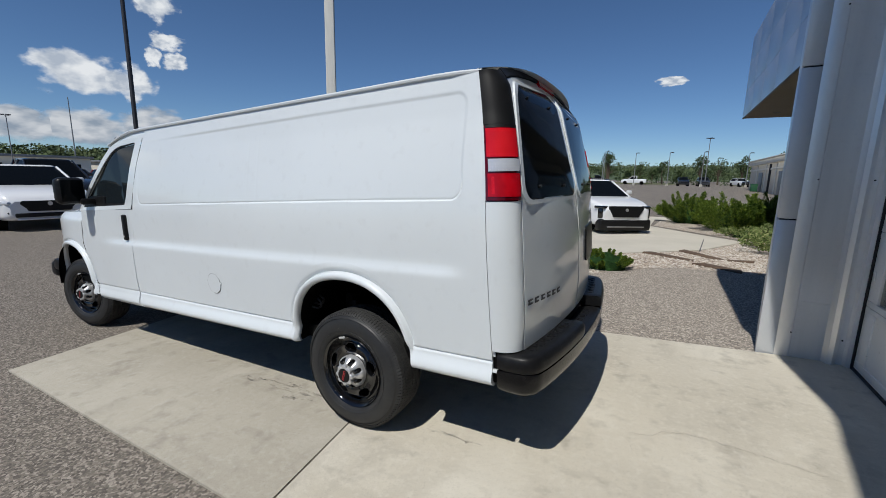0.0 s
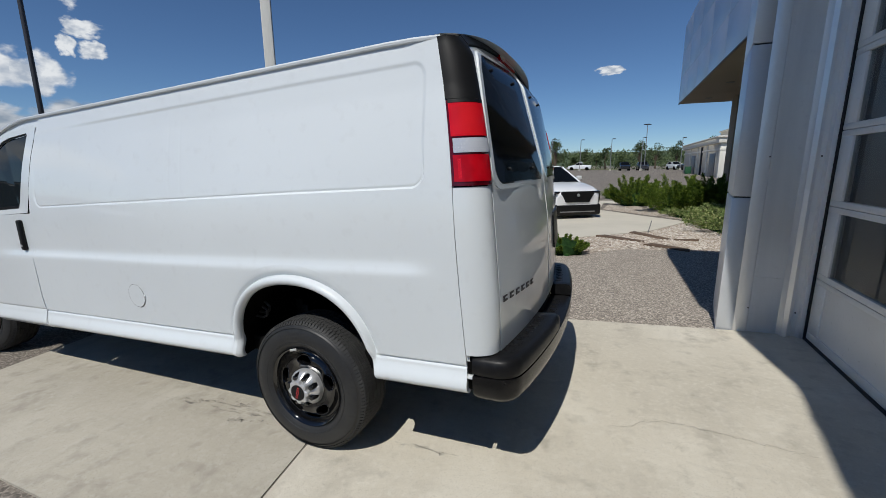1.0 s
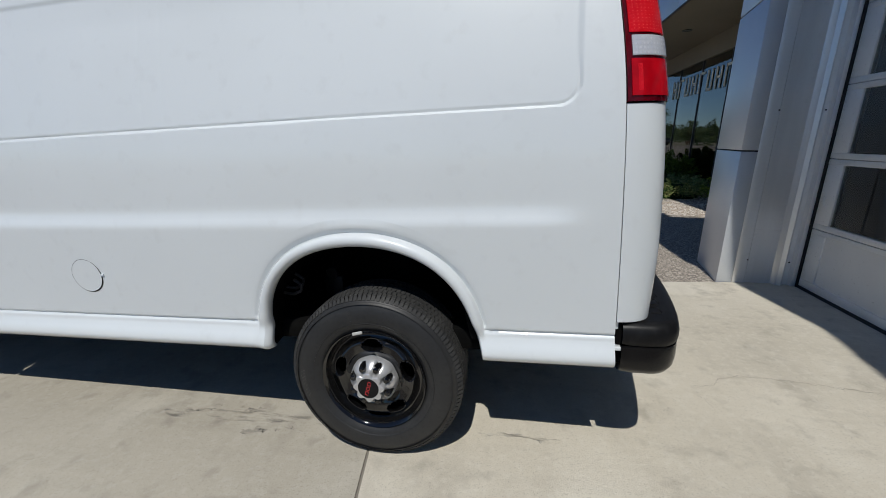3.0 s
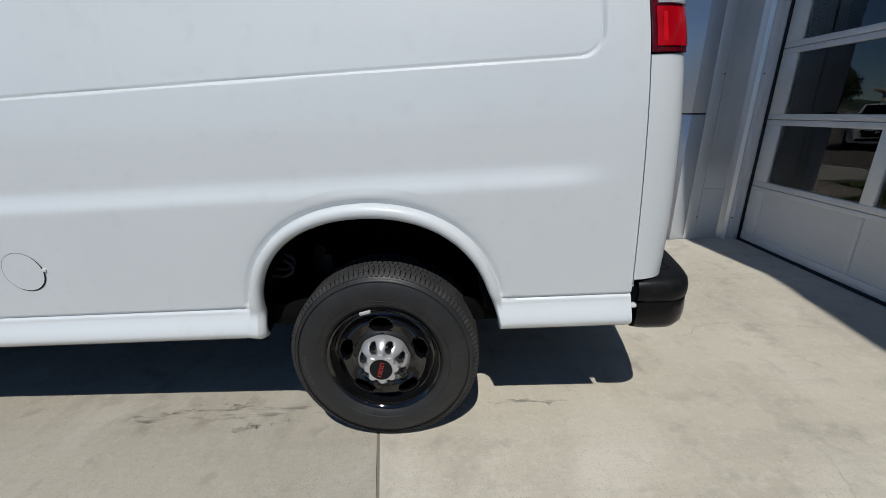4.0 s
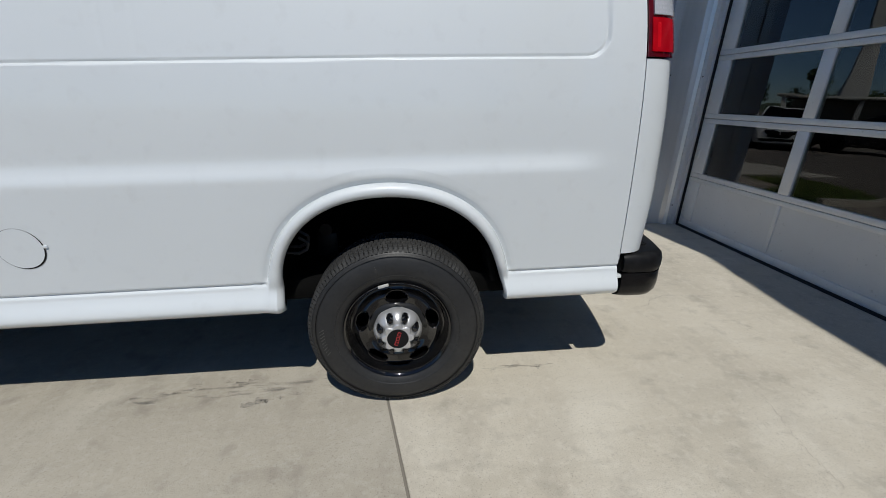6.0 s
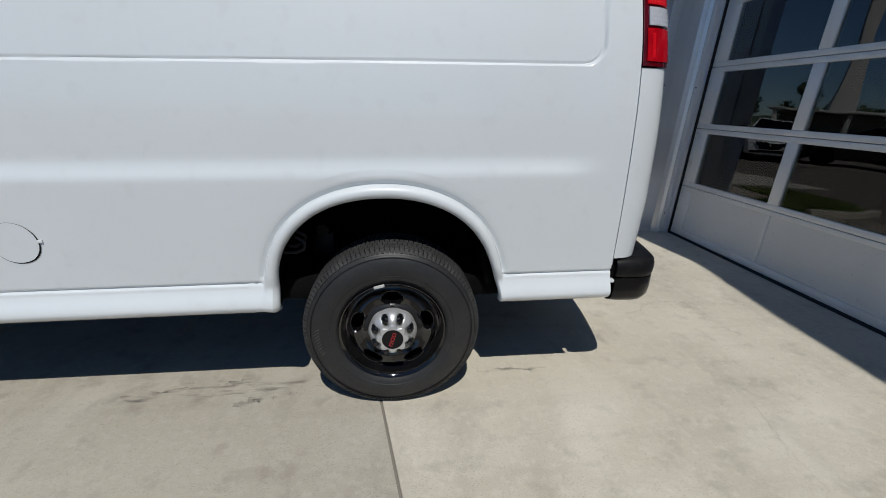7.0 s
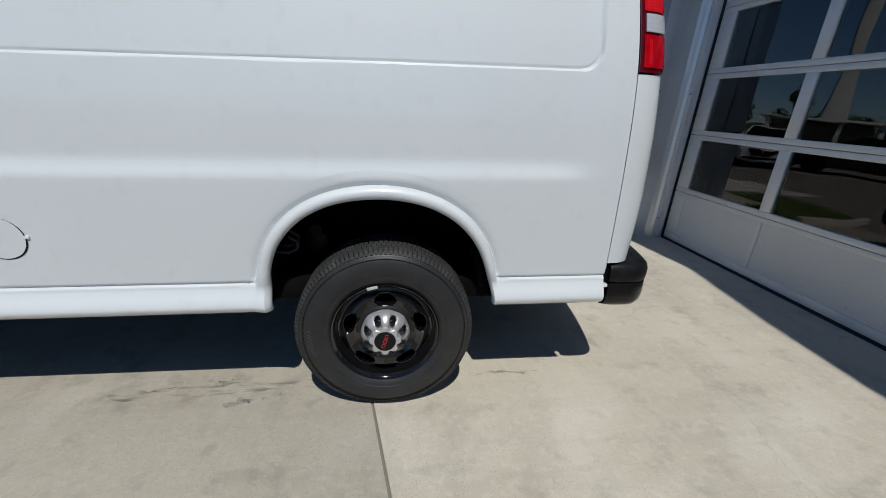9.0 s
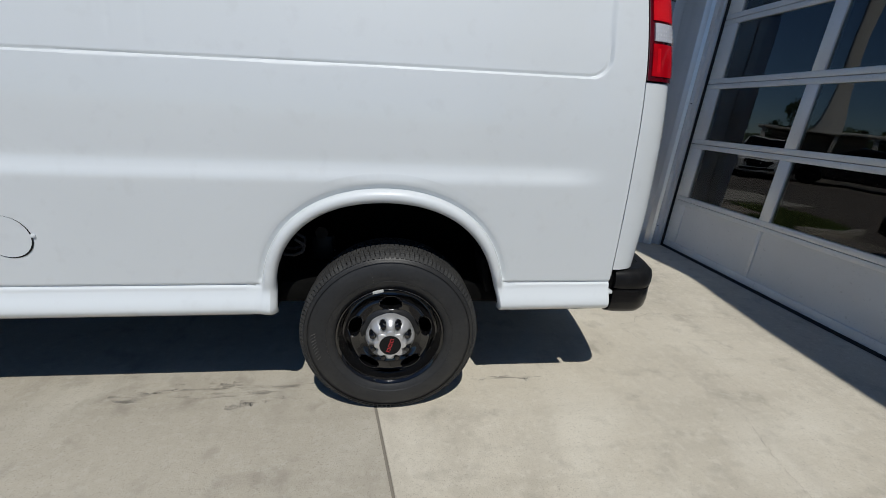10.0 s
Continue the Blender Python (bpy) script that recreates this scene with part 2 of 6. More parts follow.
HILL = vary(material("wooded_hill", (0.075, 0.10, 0.055), 0.95), [(0.02, 5, (0.045, 0.07, 0.035), 0.4, 0.6, 0.9), (0.006, 3, (0.15, 0.15, 0.10), 0.5, 0.7, 0.6)])
POLE_WHITE = vary(material("white_pole", (0.68, 0.66, 0.60), 0.5, 0, 0.5), [((4.0, 4.0, 0.6), 3, (0.58, 0.56, 0.5), 0.4, 0.7, 0.6)])
POLE_DARK = vary(material("dark_pole", (0.045, 0.045, 0.05), 0.45, 0.4), [((5.0, 5.0, 1.0), 3, (0.08, 0.08, 0.085), 0.4, 0.7, 0.6)])
POLE_GREY = vary(material("galvanised_pole", (0.30, 0.30, 0.30), 0.5, 0.6), [((5.0, 5.0, 1.0), 3, (0.2, 0.2, 0.2), 0.4, 0.7, 0.6)])
CAR_WHITE = vary(material("car_white", (0.76, 0.77, 0.78), 0.25, 0, 0.5, 0.6), [(1.0, 2, (0.70, 0.71, 0.73), 0.4, 0.7, 0.6)])
CAR_BLACK = vary(material("car_black", (0.012, 0.013, 0.016), 0.22, 0, 0.5, 0.7), [(2.0, 3, (0.025, 0.025, 0.026), 0.5, 0.8, 0.6)])
CAR_RED = vary(material("car_red", (0.25, 0.01, 0.02), 0.25, 0, 0.5, 0.7), [(2.0, 3, (0.18, 0.008, 0.015), 0.4, 0.7, 0.6)])
CAR_GREY = vary(material("car_grey", (0.07, 0.075, 0.085), 0.25, 0.3, 0.5, 0.7), [(2.0, 3, (0.05, 0.053, 0.06), 0.4, 0.7, 0.6)])
LAMP_GLASS = material("lamp_glass", (0.55, 0.57, 0.6), 0.08, 0.1, 0.6, 0.6)
BIN_GREEN = material("bin_green", (0.02, 0.09, 0.04), 0.5)
CRACK = material("crack_edge", (0.33, 0.30, 0.25), 0.95)
JOINT_SHADE = material("joint_shadow", (0.21, 0.19, 0.16), 0.95)


def patchy(m, scale, low, high, most):
    """Let a thin film show through in patches."""
    t = m.node_tree
    co, n, r = (t.nodes.new(k) for k in ("ShaderNodeTexCoord", "ShaderNodeTexNoise", "ShaderNodeMapRange"))
    n.inputs["Scale"].default_value, n.inputs["Detail"].default_value = scale, 6
    r.inputs["From Min"].default_value, r.inputs["From Max"].default_value, r.inputs["To Max"].default_value = low, high, most
    mp = t.nodes.new("ShaderNodeMapping")
    mp.inputs["Scale"].default_value = (0.35, 1.6, 1.0)
    t.links.new(co.outputs["Object"], mp.inputs[0])
    t.links.new(mp.outputs[0], n.inputs["Vector"])
    t.links.new(n.outputs[0], r.inputs["Value"])
    t.links.new(r.outputs[0], t.nodes["Principled BSDF"].inputs["Alpha"])
    return m


CHALK = patchy(material("chalk", (0.22, 0.21, 0.17), 0.9), 60.0, 0.35, 0.7, 0.55)
STAIN = patchy(material("damp_stain", (0.17, 0.162, 0.147), 0.8), 24.0, 0.48, 0.72, 0.5)


def window_glass(name, tint, rough=0.02, ior=2.1):
    """Clear architectural pane: part see-through, part mirror."""
    m = bpy.data.materials.new(name)
    m.use_nodes = True
    t = m.node_tree
    t.nodes.remove(t.nodes["Principled BSDF"])
    tr, gl, mix, fr = (t.nodes.new(k) for k in ("ShaderNodeBsdfTransparent", "ShaderNodeBsdfGlossy", "ShaderNodeMixShader", "ShaderNodeFresnel"))
    tr.inputs[0].default_value = (*tint, 1)
    gl.inputs["Roughness"].default_value = rough
    gl.inputs["Color"].default_value = (0.95, 0.95, 0.94, 1)
    fr.inputs["IOR"].default_value = ior
    co, n, bp = (t.nodes.new(k) for k in ("ShaderNodeTexCoord", "ShaderNodeTexNoise", "ShaderNodeBump"))
    n.inputs["Scale"].default_value = 1.6
    bp.inputs["Strength"].default_value, bp.inputs["Distance"].default_value = 0.06, 0.03
    t.links.new(co.outputs["Object"], n.inputs["Vector"])
    t.links.new(n.outputs[0], bp.inputs["Height"])
    t.links.new(bp.outputs[0], gl.inputs["Normal"])
    t.links.new(fr.outputs[0], mix.inputs[0])
    t.links.new(tr.outputs[0], mix.inputs[1])
    t.links.new(gl.outputs[0], mix.inputs[2])
    t.links.new(mix.outputs[0], t.nodes["Material Output"].inputs[0])
    return m


PANE = window_glass("door_pane", (0.50, 0.54, 0.54), 0.006, 1.78)
STORE_GLASS = window_glass("storefront_pane", (0.84, 0.93, 0.90), 0.01, 2.5)
CAB_GLASS = material("cab_pane", (0.012, 0.016, 0.019), 0.05, 0, 0.22)


# ---- mesh helpers ----
def mesh_object(name, verts, faces, mat, parent=None, label="", smooth=True, sharp=40):
    me = bpy.data.meshes.new(name)
    me.from_pydata([tuple(map(float, v)) for v in verts], [], faces)
    me.materials.append(mat)
    if smooth:
        me.shade_smooth()
        me.set_sharp_from_angle(angle=radians(sharp))
    me.update()
    ob = new(name, me)
    if parent:
        ob.parent = parent
    if label:
        tagged(ob, label)
    return ob


def part(name, bm, mat, parent=None, label="", smooth=True, sharp=35):
    me = bpy.data.meshes.new(name)
    bmesh.ops.recalc_face_normals(bm, faces=bm.faces)
    bm.to_mesh(me)
    bm.free()
    me.materials.append(mat)
    if smooth:
        me.shade_smooth()
        me.set_sharp_from_angle(angle=radians(sharp))
    ob = new(name, me)
    if parent:
        ob.parent = parent
    if label:
        tagged(ob, label)
    return ob


def root(name, m=None, label="", category="", group="", kind=""):
    ob = new(name)
    ob.empty_display_size = 0.1
    if m is not None:
        ob.matrix_world = m
    return tagged(ob, label, category, group, kind)


def box(size, at=(0, 0, 0), bevel=0.0, bm=None, turn=None, seg=2):
    """A box of that size centred at a place, its edges rounded."""
    one = bmesh.new()
    bmesh.ops.create_cube(one, size=1)
    bmesh.ops.scale(one, vec=size, verts=one.verts)
    if bevel:
        bmesh.ops.bevel(one, geom=one.edges[:], offset=bevel, segments=seg, affect="EDGES", profile=0.5)
    m = Matrix.Translation(at) @ (turn if turn is not None else Matrix.Identity(4))
    bmesh.ops.transform(one, matrix=m, verts=one.verts)
    return join(bm, one)


def join(bm, one):
    if bm is None:
        return one
    me = bpy.data.meshes.new("t")
    one.to_mesh(me)
    one.free()
    bm.from_mesh(me)
    bpy.data.meshes.remove(me)
    return bm


def rod(a, b, r0, r1=None, n=12, bm=None, caps=True):
    """A round bar from a to b, tapering from r0 to r1."""
    a, b = Vector(a), Vector(b)
    one = bmesh.new()
    bmesh.ops.create_cone(one, cap_ends=caps, segments=n, radius1=r0, radius2=r0 if r1 is None else r1, depth=(b - a).length)
    m = Matrix.Translation((a + b) / 2) @ (b - a).to_track_quat("Z", "Y").to_matrix().to_4x4()
    bmesh.ops.transform(one, matrix=m, verts=one.verts)
    return join(bm, one)


def grid_faces(n, m, off=0, wrap=False):
    f = []
    for i in range(n - 1):
        for j in range(m - 1):
            a = off + i * m + j
            f.append((a, a + 1, a + m + 1, a + m))
        if wrap:
            a = off + i * m
            f.append((a + m - 1, a, a + m, a + 2 * m - 1))
    return f


def sheet(name, P, mat, parent=None, label="", flip=False, keep=None, sharp=40):
    """A surface through the points P[i][j]; keep: which faces stay."""
    n, m = P.shape[:2]
    f = grid_faces(n, m)
    if keep is not None:
        c = (P[:-1, :-1] + P[1:, :-1] + P[:-1, 1:] + P[1:, 1:]).reshape(-1, 3) / 4
        f = [q for q, k in zip(f, keep(c)) if k]
    if flip:
        f = [q[::-1] for q in f]
    return mesh_object(name, P.reshape(-1, 3), f, mat, parent, label, True, sharp)


def turned(profile, n=48, about="y", wrap_all=False):
    """Verts and faces of a profile [(radius, along)] spun about an axis."""
    v, f = [], []
    k = len(profile)
    for i in range(n):
        a = 2 * math.pi * i / n
        for r, h in profile:
            v.append((r * math.cos(a), h, r * math.sin(a)) if about == "y" else (r * math.cos(a), r * math.sin(a), h))
    for i in range(n):
        for j in range(k - 1):
            a, b = i * k + j, ((i + 1) % n) * k + j
            f.append((a, a + 1, b + 1, b))
    return v, f


def swept(path, section, closed=False):
    """Verts and faces of a section [(u, v)] carried along a path of (point, u axis, v axis)."""
    v, f = [], []
    k = len(section)
    for p, ua, va in path:
        for s, t in section:
            v.append(Vector(p) + Vector(ua) * s + Vector(va) * t)
    n = len(path)
    for i in range(n - 1 + (1 if closed else 0)):
        for j in range(k - 1):
            a, b = i * k + j, ((i + 1) % n) * k + j
            f.append((a, a + 1, b + 1, b))
    return v, f


def smooth01(t):
    t = np.clip(t, 0, 1)
    return t * t * (3 - 2 * t)


def round_rect(hw, hh, r, n=8):
    """Outline of a rounded rectangle about (0, 0), counter-clockwise."""
    pts = []
    for cx, cy, a0 in ((hw - r, hh - r, 0), (-hw + r, hh - r, 90), (-hw + r, -hh + r, 180), (hw - r, -hh + r, 270)):
        for i in range(n + 1):
            a = radians(a0 + 90 * i / n)
            pts.append((cx + r * math.cos(a), cy + r * math.sin(a)))
    return pts



# ---- the white cargo van ----
RAKE = 0.018
HUB_Z = 0.378
ARCH = (-0.016, 0.507, 0.444)
FRONT_ARCH = (-3.895, 0.47, 0.445)
WIDTH = 2.0
van = root("cargo_van", LEAN, "white panel cargo van with black bumpers, parked on a concrete apron", "van")


def lines(lo, hi, step, fine=()):
    """Grid lines from lo to hi, closer within the fine stretches (a, b, step)."""
    out, x = [lo], lo
    while x < hi - 1e-6:
        s = step
        for a, b, fs in fine:
            if a - 1e-9 <= x < b:
                s = fs
            elif x < a < x + s:
                s = a - x
        x = min(hi, x + s)
        out.append(x)
    return np.array(out)


def side_y(x, z, crease=1.0):
    """How far in from the widest plane the near flank lies at x, z."""
    x, z = np.asarray(x, float), np.asarray(z, float)
    zb = z - RAKE * x
    y = -0.025 * smooth01((0.617 - zb) / 0.095)
    y = y + 0.030 * np.clip((0.528 - zb) / 0.038, 0, 1) ** 2
    y = y + crease * 0.009 * np.exp(-((zb - 0.621) / 0.006) ** 2)
    fade = smooth01((0.86 - x) / 0.22) * smooth01((x + 3.3) / 0.5)
    y = y + 0.019 * smooth01((zb - 1.035) / 0.075) * fade
    y = y + 0.085 * np.clip((zb - 1.25) / 0.80, 0, 1.3) ** 1.7
    # the whole side is barrelled between sill and shoulder, least towards the cab
    y = y - 0.034 * np.sin(math.pi * np.clip((zb - 0.60) / 1.25, 0, 1)) * smooth01((x + 2.2) / 1.2)
    # recessed upper panel with rounded corners
    cx, cz, hx, hz, r = -0.822, 1.7105, 1.602, 0.2725, 0.075
    zp = zb + 0.009 + 0.007 * np.clip(-x, 0, 2.4)
    qx, qz = np.abs(x - cx) - hx + r, np.abs(zp - cz) - hz + r
    d = np.hypot(np.maximum(qx, 0), np.maximum(qz, 0)) + np.minimum(np.maximum(qx, qz), 0) - r
    soft = 0.007 + 0.015 * smooth01((zb - 1.50) / 0.12)
    deep = 0.009 * (1 - 0.8 * smooth01((-1.45 - x) / 0.7)) * (1 - 0.4 * smooth01((zb - 1.6) / 0.3))
    y = y + deep * smooth01(-d / soft)
    y = y + 0.0035 * np.exp(-((d + 0.010) / 0.004) ** 2) * (1 - smooth01((zb - 1.48) / 0.08))
    for xs in (-0.90, -0.80):
        y = y + 0.0007 * np.exp(-((x - xs) / 0.008) ** 2) * smooth01((zb - 1.46) / 0.03) * (1 - smooth01((zb - 1.75) / 0.2))
    # the nose draws in
    y = y + 0.16 * np.clip((-3.74 - x) / 0.75, 0, 1.3) ** 2.2
    return y


def rear_x(z):
    z = np.asarray(z, float)
    return 0.946 - 0.04 * (z - 0.54) - 0.057 * np.clip((z - 1.45) / 0.6, 0, 1.2) ** 1.6


def door_seam(z):
    """The rear edge of the cab door."""
    return np.interp(z, [0.45, 0.55, 0.70, 0.99, 1.20, 1.49, 1.76, 1.97, 2.05], [-2.47, -2.52, -2.55, -2.56, -2.54, -2.50, -2.42, -2.33, -2.31])


def arch_edge(a, r):
    """Inner radius of a wheel opening at angle a: squarish shoulders, drawn in at the front foot, run out at the rear one."""
    c = np.cos(a)
    back, fore = np.clip(c, 0, 1), np.clip(-c, 0, 1)
    return r + 0.004 + np.where(c > 0, 0.018, 0.024) * np.sin(2 * a) ** 2 + 0.024 * back ** 40 - 0.015 * fore ** 20 + 0.005 * np.clip(np.sin(a), 0, 1) ** 4


def arch_groove(a, r):
    """Radius of the pressed line that bounds the lip."""
    c = np.cos(a)
    back, fore = np.clip(c, 0, 1), np.clip(-c, 0, 1)
    return r + 0.061 + np.where(c > 0, 0.016, 0.019) * np.sin(2 * a) ** 2 - 0.012 * back ** 4 - 0.006 * fore ** 8 + 0.005 * np.clip(np.sin(a), 0, 1) ** 4


def near_arch(c, arch, extra):
    d = np.hypot(c[:, 0] - arch[0], c[:, 2] - arch[1])
    return d > arch_groove(np.arctan2(c[:, 2] - arch[1], c[:, 0] - arch[0]), arch[2]) + extra - 0.062


# rear load flank
us = lines(-2.56, 0.93, 0.021, [(-2.45, -2.35, 0.008), (-0.60, 0.60, 0.0125), (0.69, 0.785, 0.004), (-1.47, -1.26, 0.005), (-0.93, -0.77, 0.006)])
zs = lines(0.49, 2.060, 0.021, [(0.49, 0.588, 0.008), (0.588, 0.648, 0.004), (0.648, 0.70, 0.012), (0.89, 1.06, 0.012), (0.70, 0.89, 0.005), (1.405, 1.50, 0.004), (1.90, 1.978, 0.005)])
U, Zb = np.meshgrid(us, zs, indexing="ij")
f = (U - us[0]) / (us[-1] - us[0])
Zw = Zb + RAKE * U
left, right = door_seam(Zw) + 0.006, rear_x(Zw)
Xw = U + (left - us[0]) * np.clip(1 - (U - us[0]) / 0.28, 0, 1) + (right - us[-1]) * np.clip(1 - (us[-1] - U) / 0.12, 0, 1)
Yw = side_y(Xw, Zw)
P = np.stack([Xw, Yw, Zw], -1)
first, last = P[:1].copy(), P[-1:].copy()
first[..., 1] += 0.05
last[..., 1] += 0.03
last[..., 0] -= 0.002
flank_grid = np.concatenate([first, P, last])
sheet("side_panel", flank_grid, PAINT, van, "white stamped steel flank with a recessed upper panel", keep=lambda c: near_arch(c, ARCH, 0.097))


def arch_lip(name, arch, mat, label=""):
    """The raised lip round a wheel opening."""
    cx, cz, r = arch
    v, f = [], []
    prof = [(0.120, -0.0014), (0.100, -0.0008), (0.086, 0.0005), (0.079, 0.003), (0.070, 0.011), (0.064, 0.0115), (0.0595, 0.0), (0.055, -0.011), (0.047, -0.0185), (0.036, -0.022), (0.022, -0.021),
            (0.011, -0.015), (0.003, -0.004), (0.0, 0.006), (0.0015, 0.014), (0.004, 0.024)]
    n = 240
    for i in range(n + 1):
        a = math.pi * (i / n * 1.022 - 0.011)
        ca, sa = math.cos(a), math.sin(a)
        inner, groove = float(arch_edge(a, r)), float(arch_groove(a, r))
        zo = max(cz + groove * sa, 0.50)
        yo = 0.92 * float(side_y(cx + groove * ca, zo, 0.0))
        for dr, dy in prof:
            rr = inner + (groove - inner) * dr / 0.066 if dr < 0.066 else groove + dr - 0.066
            x = cx + rr * ca
            z = max(cz + rr * sa, 0.499 + RAKE * (cx + r * ca))
            w = float(smooth01((dr - 0.055) / 0.02))
            zb = z - RAKE * x
            if dr > 0.058 and dy > 0:
                dy = dy * float(smooth01((zb - 0.615) / 0.03))
            y = yo * (1 - w) + float(side_y(x, z)) * w + dy
            # at the sill the lip runs out into its face
            front = float(smooth01(-ca * 3.0))
            proud = -0.010 * front * math.exp(-((dr - 0.035) / 0.028) ** 2)
            flush = float(side_y(x, z, float(smooth01((dr - 0.05) / 0.03)))) + (dy + 0.020 - 0.004 * front if dr < 0.03 else -0.0012) + proud
            b = float(smooth01((0.66 - zb) / 0.09))
            v.append((x, y * (1 - b) + flush * b, z))
    k = len(prof)
    f = grid_faces(n + 1, k)
    return mesh_object(name, v, f, mat, van, label)


arch_lip("wheel_arch_lip", ARCH, PAINT)
arch_lip("wheel_arch_lip", FRONT_ARCH, PAINT)


def well(arch, deep=0.62):
    """Inner wheel housing, its shade put into a near-black colour."""
    cx, cz, r = arch
    n, v = 44, []
    for y in (0.016, 0.10, deep):
        for i in range(n + 1):
            a = math.pi * (i / n * 1.02 - 0.01)
            rr = float(arch_edge(a, r)) + (0.02 if y > 0.06 else 0.006)
            v.append((cx + rr * math.cos(a), y, cz + rr * math.sin(a)))
    f = grid_faces(3, n + 1)
    f.append(tuple(range(2 * (n + 1), 3 * (n + 1))))
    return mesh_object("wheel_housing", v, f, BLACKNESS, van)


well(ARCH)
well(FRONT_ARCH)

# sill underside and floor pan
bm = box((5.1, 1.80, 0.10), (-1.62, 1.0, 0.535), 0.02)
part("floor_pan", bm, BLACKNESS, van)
bm = box((0.10, 0.09, 0.16), (-0.33, 0.42, 0.62), 0.01)
rod((-0.55, 0.45, 0.50), (0.62, 0.45, 0.50), 0.035, bm=bm)
rod((-0.33, 0.36, 0.72), (-0.33, 0.52, 0.72), 0.03, bm=bm)
part("leaf_spring", bm, BLACK_PLASTIC, van)
bm = rod((0.0, 0.2, HUB_Z), (0.0, 1.8, HUB_Z), 0.05)
part("rear_axle", bm, BLACKNESS, van)
for lift, y0 in ((0.0, 0.13), (0.022, 0.15)):
    bm = bmesh.new()
    pts = [(-0.53, y0, 0.70 + lift), (-0.47, y0, 0.698 + lift), (-0.405, y0, 0.692 + lift), (-0.37, y0, 0.708 + lift), (-0.362, y0, 0.738 + lift), (-0.40, y0, 0.762 + lift)]
    for a, b in zip(pts, pts[1:]):
        rod(a, b, 0.007, n=8, bm=bm)
    part("brake_line", bm, HOSE, van)
part("hose_clip", box((0.035, 0.012, 0.022), (-0.355, 0.40, 0.628), 0.004), MOULD_MARK, van)
part("hose_clip", box((0.04, 0.010, 0.008), (-0.290, 0.40, 0.622), 0.003), MOULD_MARK, van)
# unseen rails and tank block, added to keep skylight from under the van
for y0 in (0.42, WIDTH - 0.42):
    part("light_block_rail", box((4.7, 0.08, 0.16), (-1.75, y0, 0.43), 0.01), BLACKNESS, van)
part("light_block_tank", box((1.25, 0.46, 0.19), (-1.45, 0.76, 0.41), 0.03), BLACKNESS, van)

# round fuel flap with a dark gap about it
def flap_ring(r0, r1, lift):
    out = []
    for i in range(48):
        a = 2 * math.pi * i / 48
        for r in (r0(a), r1(a)):
            x, z = -1.336 + r * math.cos(a), 0.795 + 0.955 * r * math.sin(a)
            out.append((x, float(side_y(x, z)) + lift, z))
    return out


flap = mesh_object("fuel_flap", flap_ring(lambda a: 0.0, lambda a: 0.0815, -0.0012) , [(2 * i, 2 * i + 1, (2 * i + 3) % 96, (2 * i + 2) % 96) for i in range(48)], PAINT, van, "round white fuel flap")
mesh_object("flap_gap", flap_ring(lambda a: 0.0810 - 0.0020 * max(0.0, math.cos(a + 0.5)), lambda a: 0.0822 + 0.0030 * max(0.0, math.cos(a + 0.5)), -0.0016), [(2 * i, 2 * i + 1, (2 * i + 3) % 96, (2 * i + 2) % 96) for i in range(48)], TRIM_BLACK, flap)
bm = box((0.016, 0.006, 0.012), (-1.248, float(side_y(-1.248, 0.802)) - 0.0025, 0.802), 0.002)
part("flap_catch", bm, PAINT, flap)

# mudflap edge behind the rear wheel
bm = box((0.03, 0.16, 0.16), (0.405, 0.13, 0.64), 0.01, turn=Matrix.Rotation(radians(-12), 4, "Y"))
part("splash_guard", bm, BLACKNESS, van)

# cab door: lower skin, then the window frame
zd = lines(0.485, 1.375, 0.022, [(0.485, 0.64, 0.010)])
ud = np.linspace(0, 1, 48)
Ud, Zd = np.meshgrid(ud, zd, indexing="ij")
front = np.interp(Zd, [0.45, 0.52, 0.72, 1.03, 1.36, 1.5], [-3.27, -3.27, -3.40, -3.55, -3.50, -3.48])
Xd = front + (door_seam(Zd) - 0.0045 - front) * Ud
Zd = Zd + RAKE * Xd
Yd = side_y(Xd, Zd) + 0.002
D = np.stack([Xd, Yd, Zd], -1)
fold0, fold1 = D[:1].copy(), D[-1:].copy()
fold0[..., 1] += 0.025
fold1[..., 1] += 0.05
cab_door = sheet("cab_door", np.concatenate([fold0, D, fold1]), PAINT, van, "white front door with black handle", keep=lambda c: near_arch(c, FRONT_ARCH, 0.098))


def ring_between(name, outer, inner, mat, parent, yoff_o, yoff_i, label="", n=72, depth=0.0):
    """A band between two closed outlines on the flank."""
    def resample(poly):
        poly = np.array(poly, float)
        seg = np.linalg.norm(np.roll(poly, -1, 0) - poly, axis=1)
        acc = np.concatenate([[0], np.cumsum(seg)])
        t = np.linspace(0, acc[-1], n, endpoint=False)
        closed = np.vstack([poly, poly[:1]])
        return np.stack([np.interp(t, acc, closed[:, i]) for i in (0, 1)], -1)
    rows = []
    for poly, off in ((outer, yoff_o), (inner, yoff_i)):
        q = resample(poly)
        rows.append(np.stack([q[:, 0], side_y(q[:, 0], q[:, 1]) + off, q[:, 1]], -1))
    if depth:
        q = rows[-1].copy()
        q[:, 1] += depth
        rows.append(q)
    v = np.concatenate(rows)
    f = grid_faces(len(rows), n, wrap=True)
    return mesh_object(name, v, f, mat, parent, label)


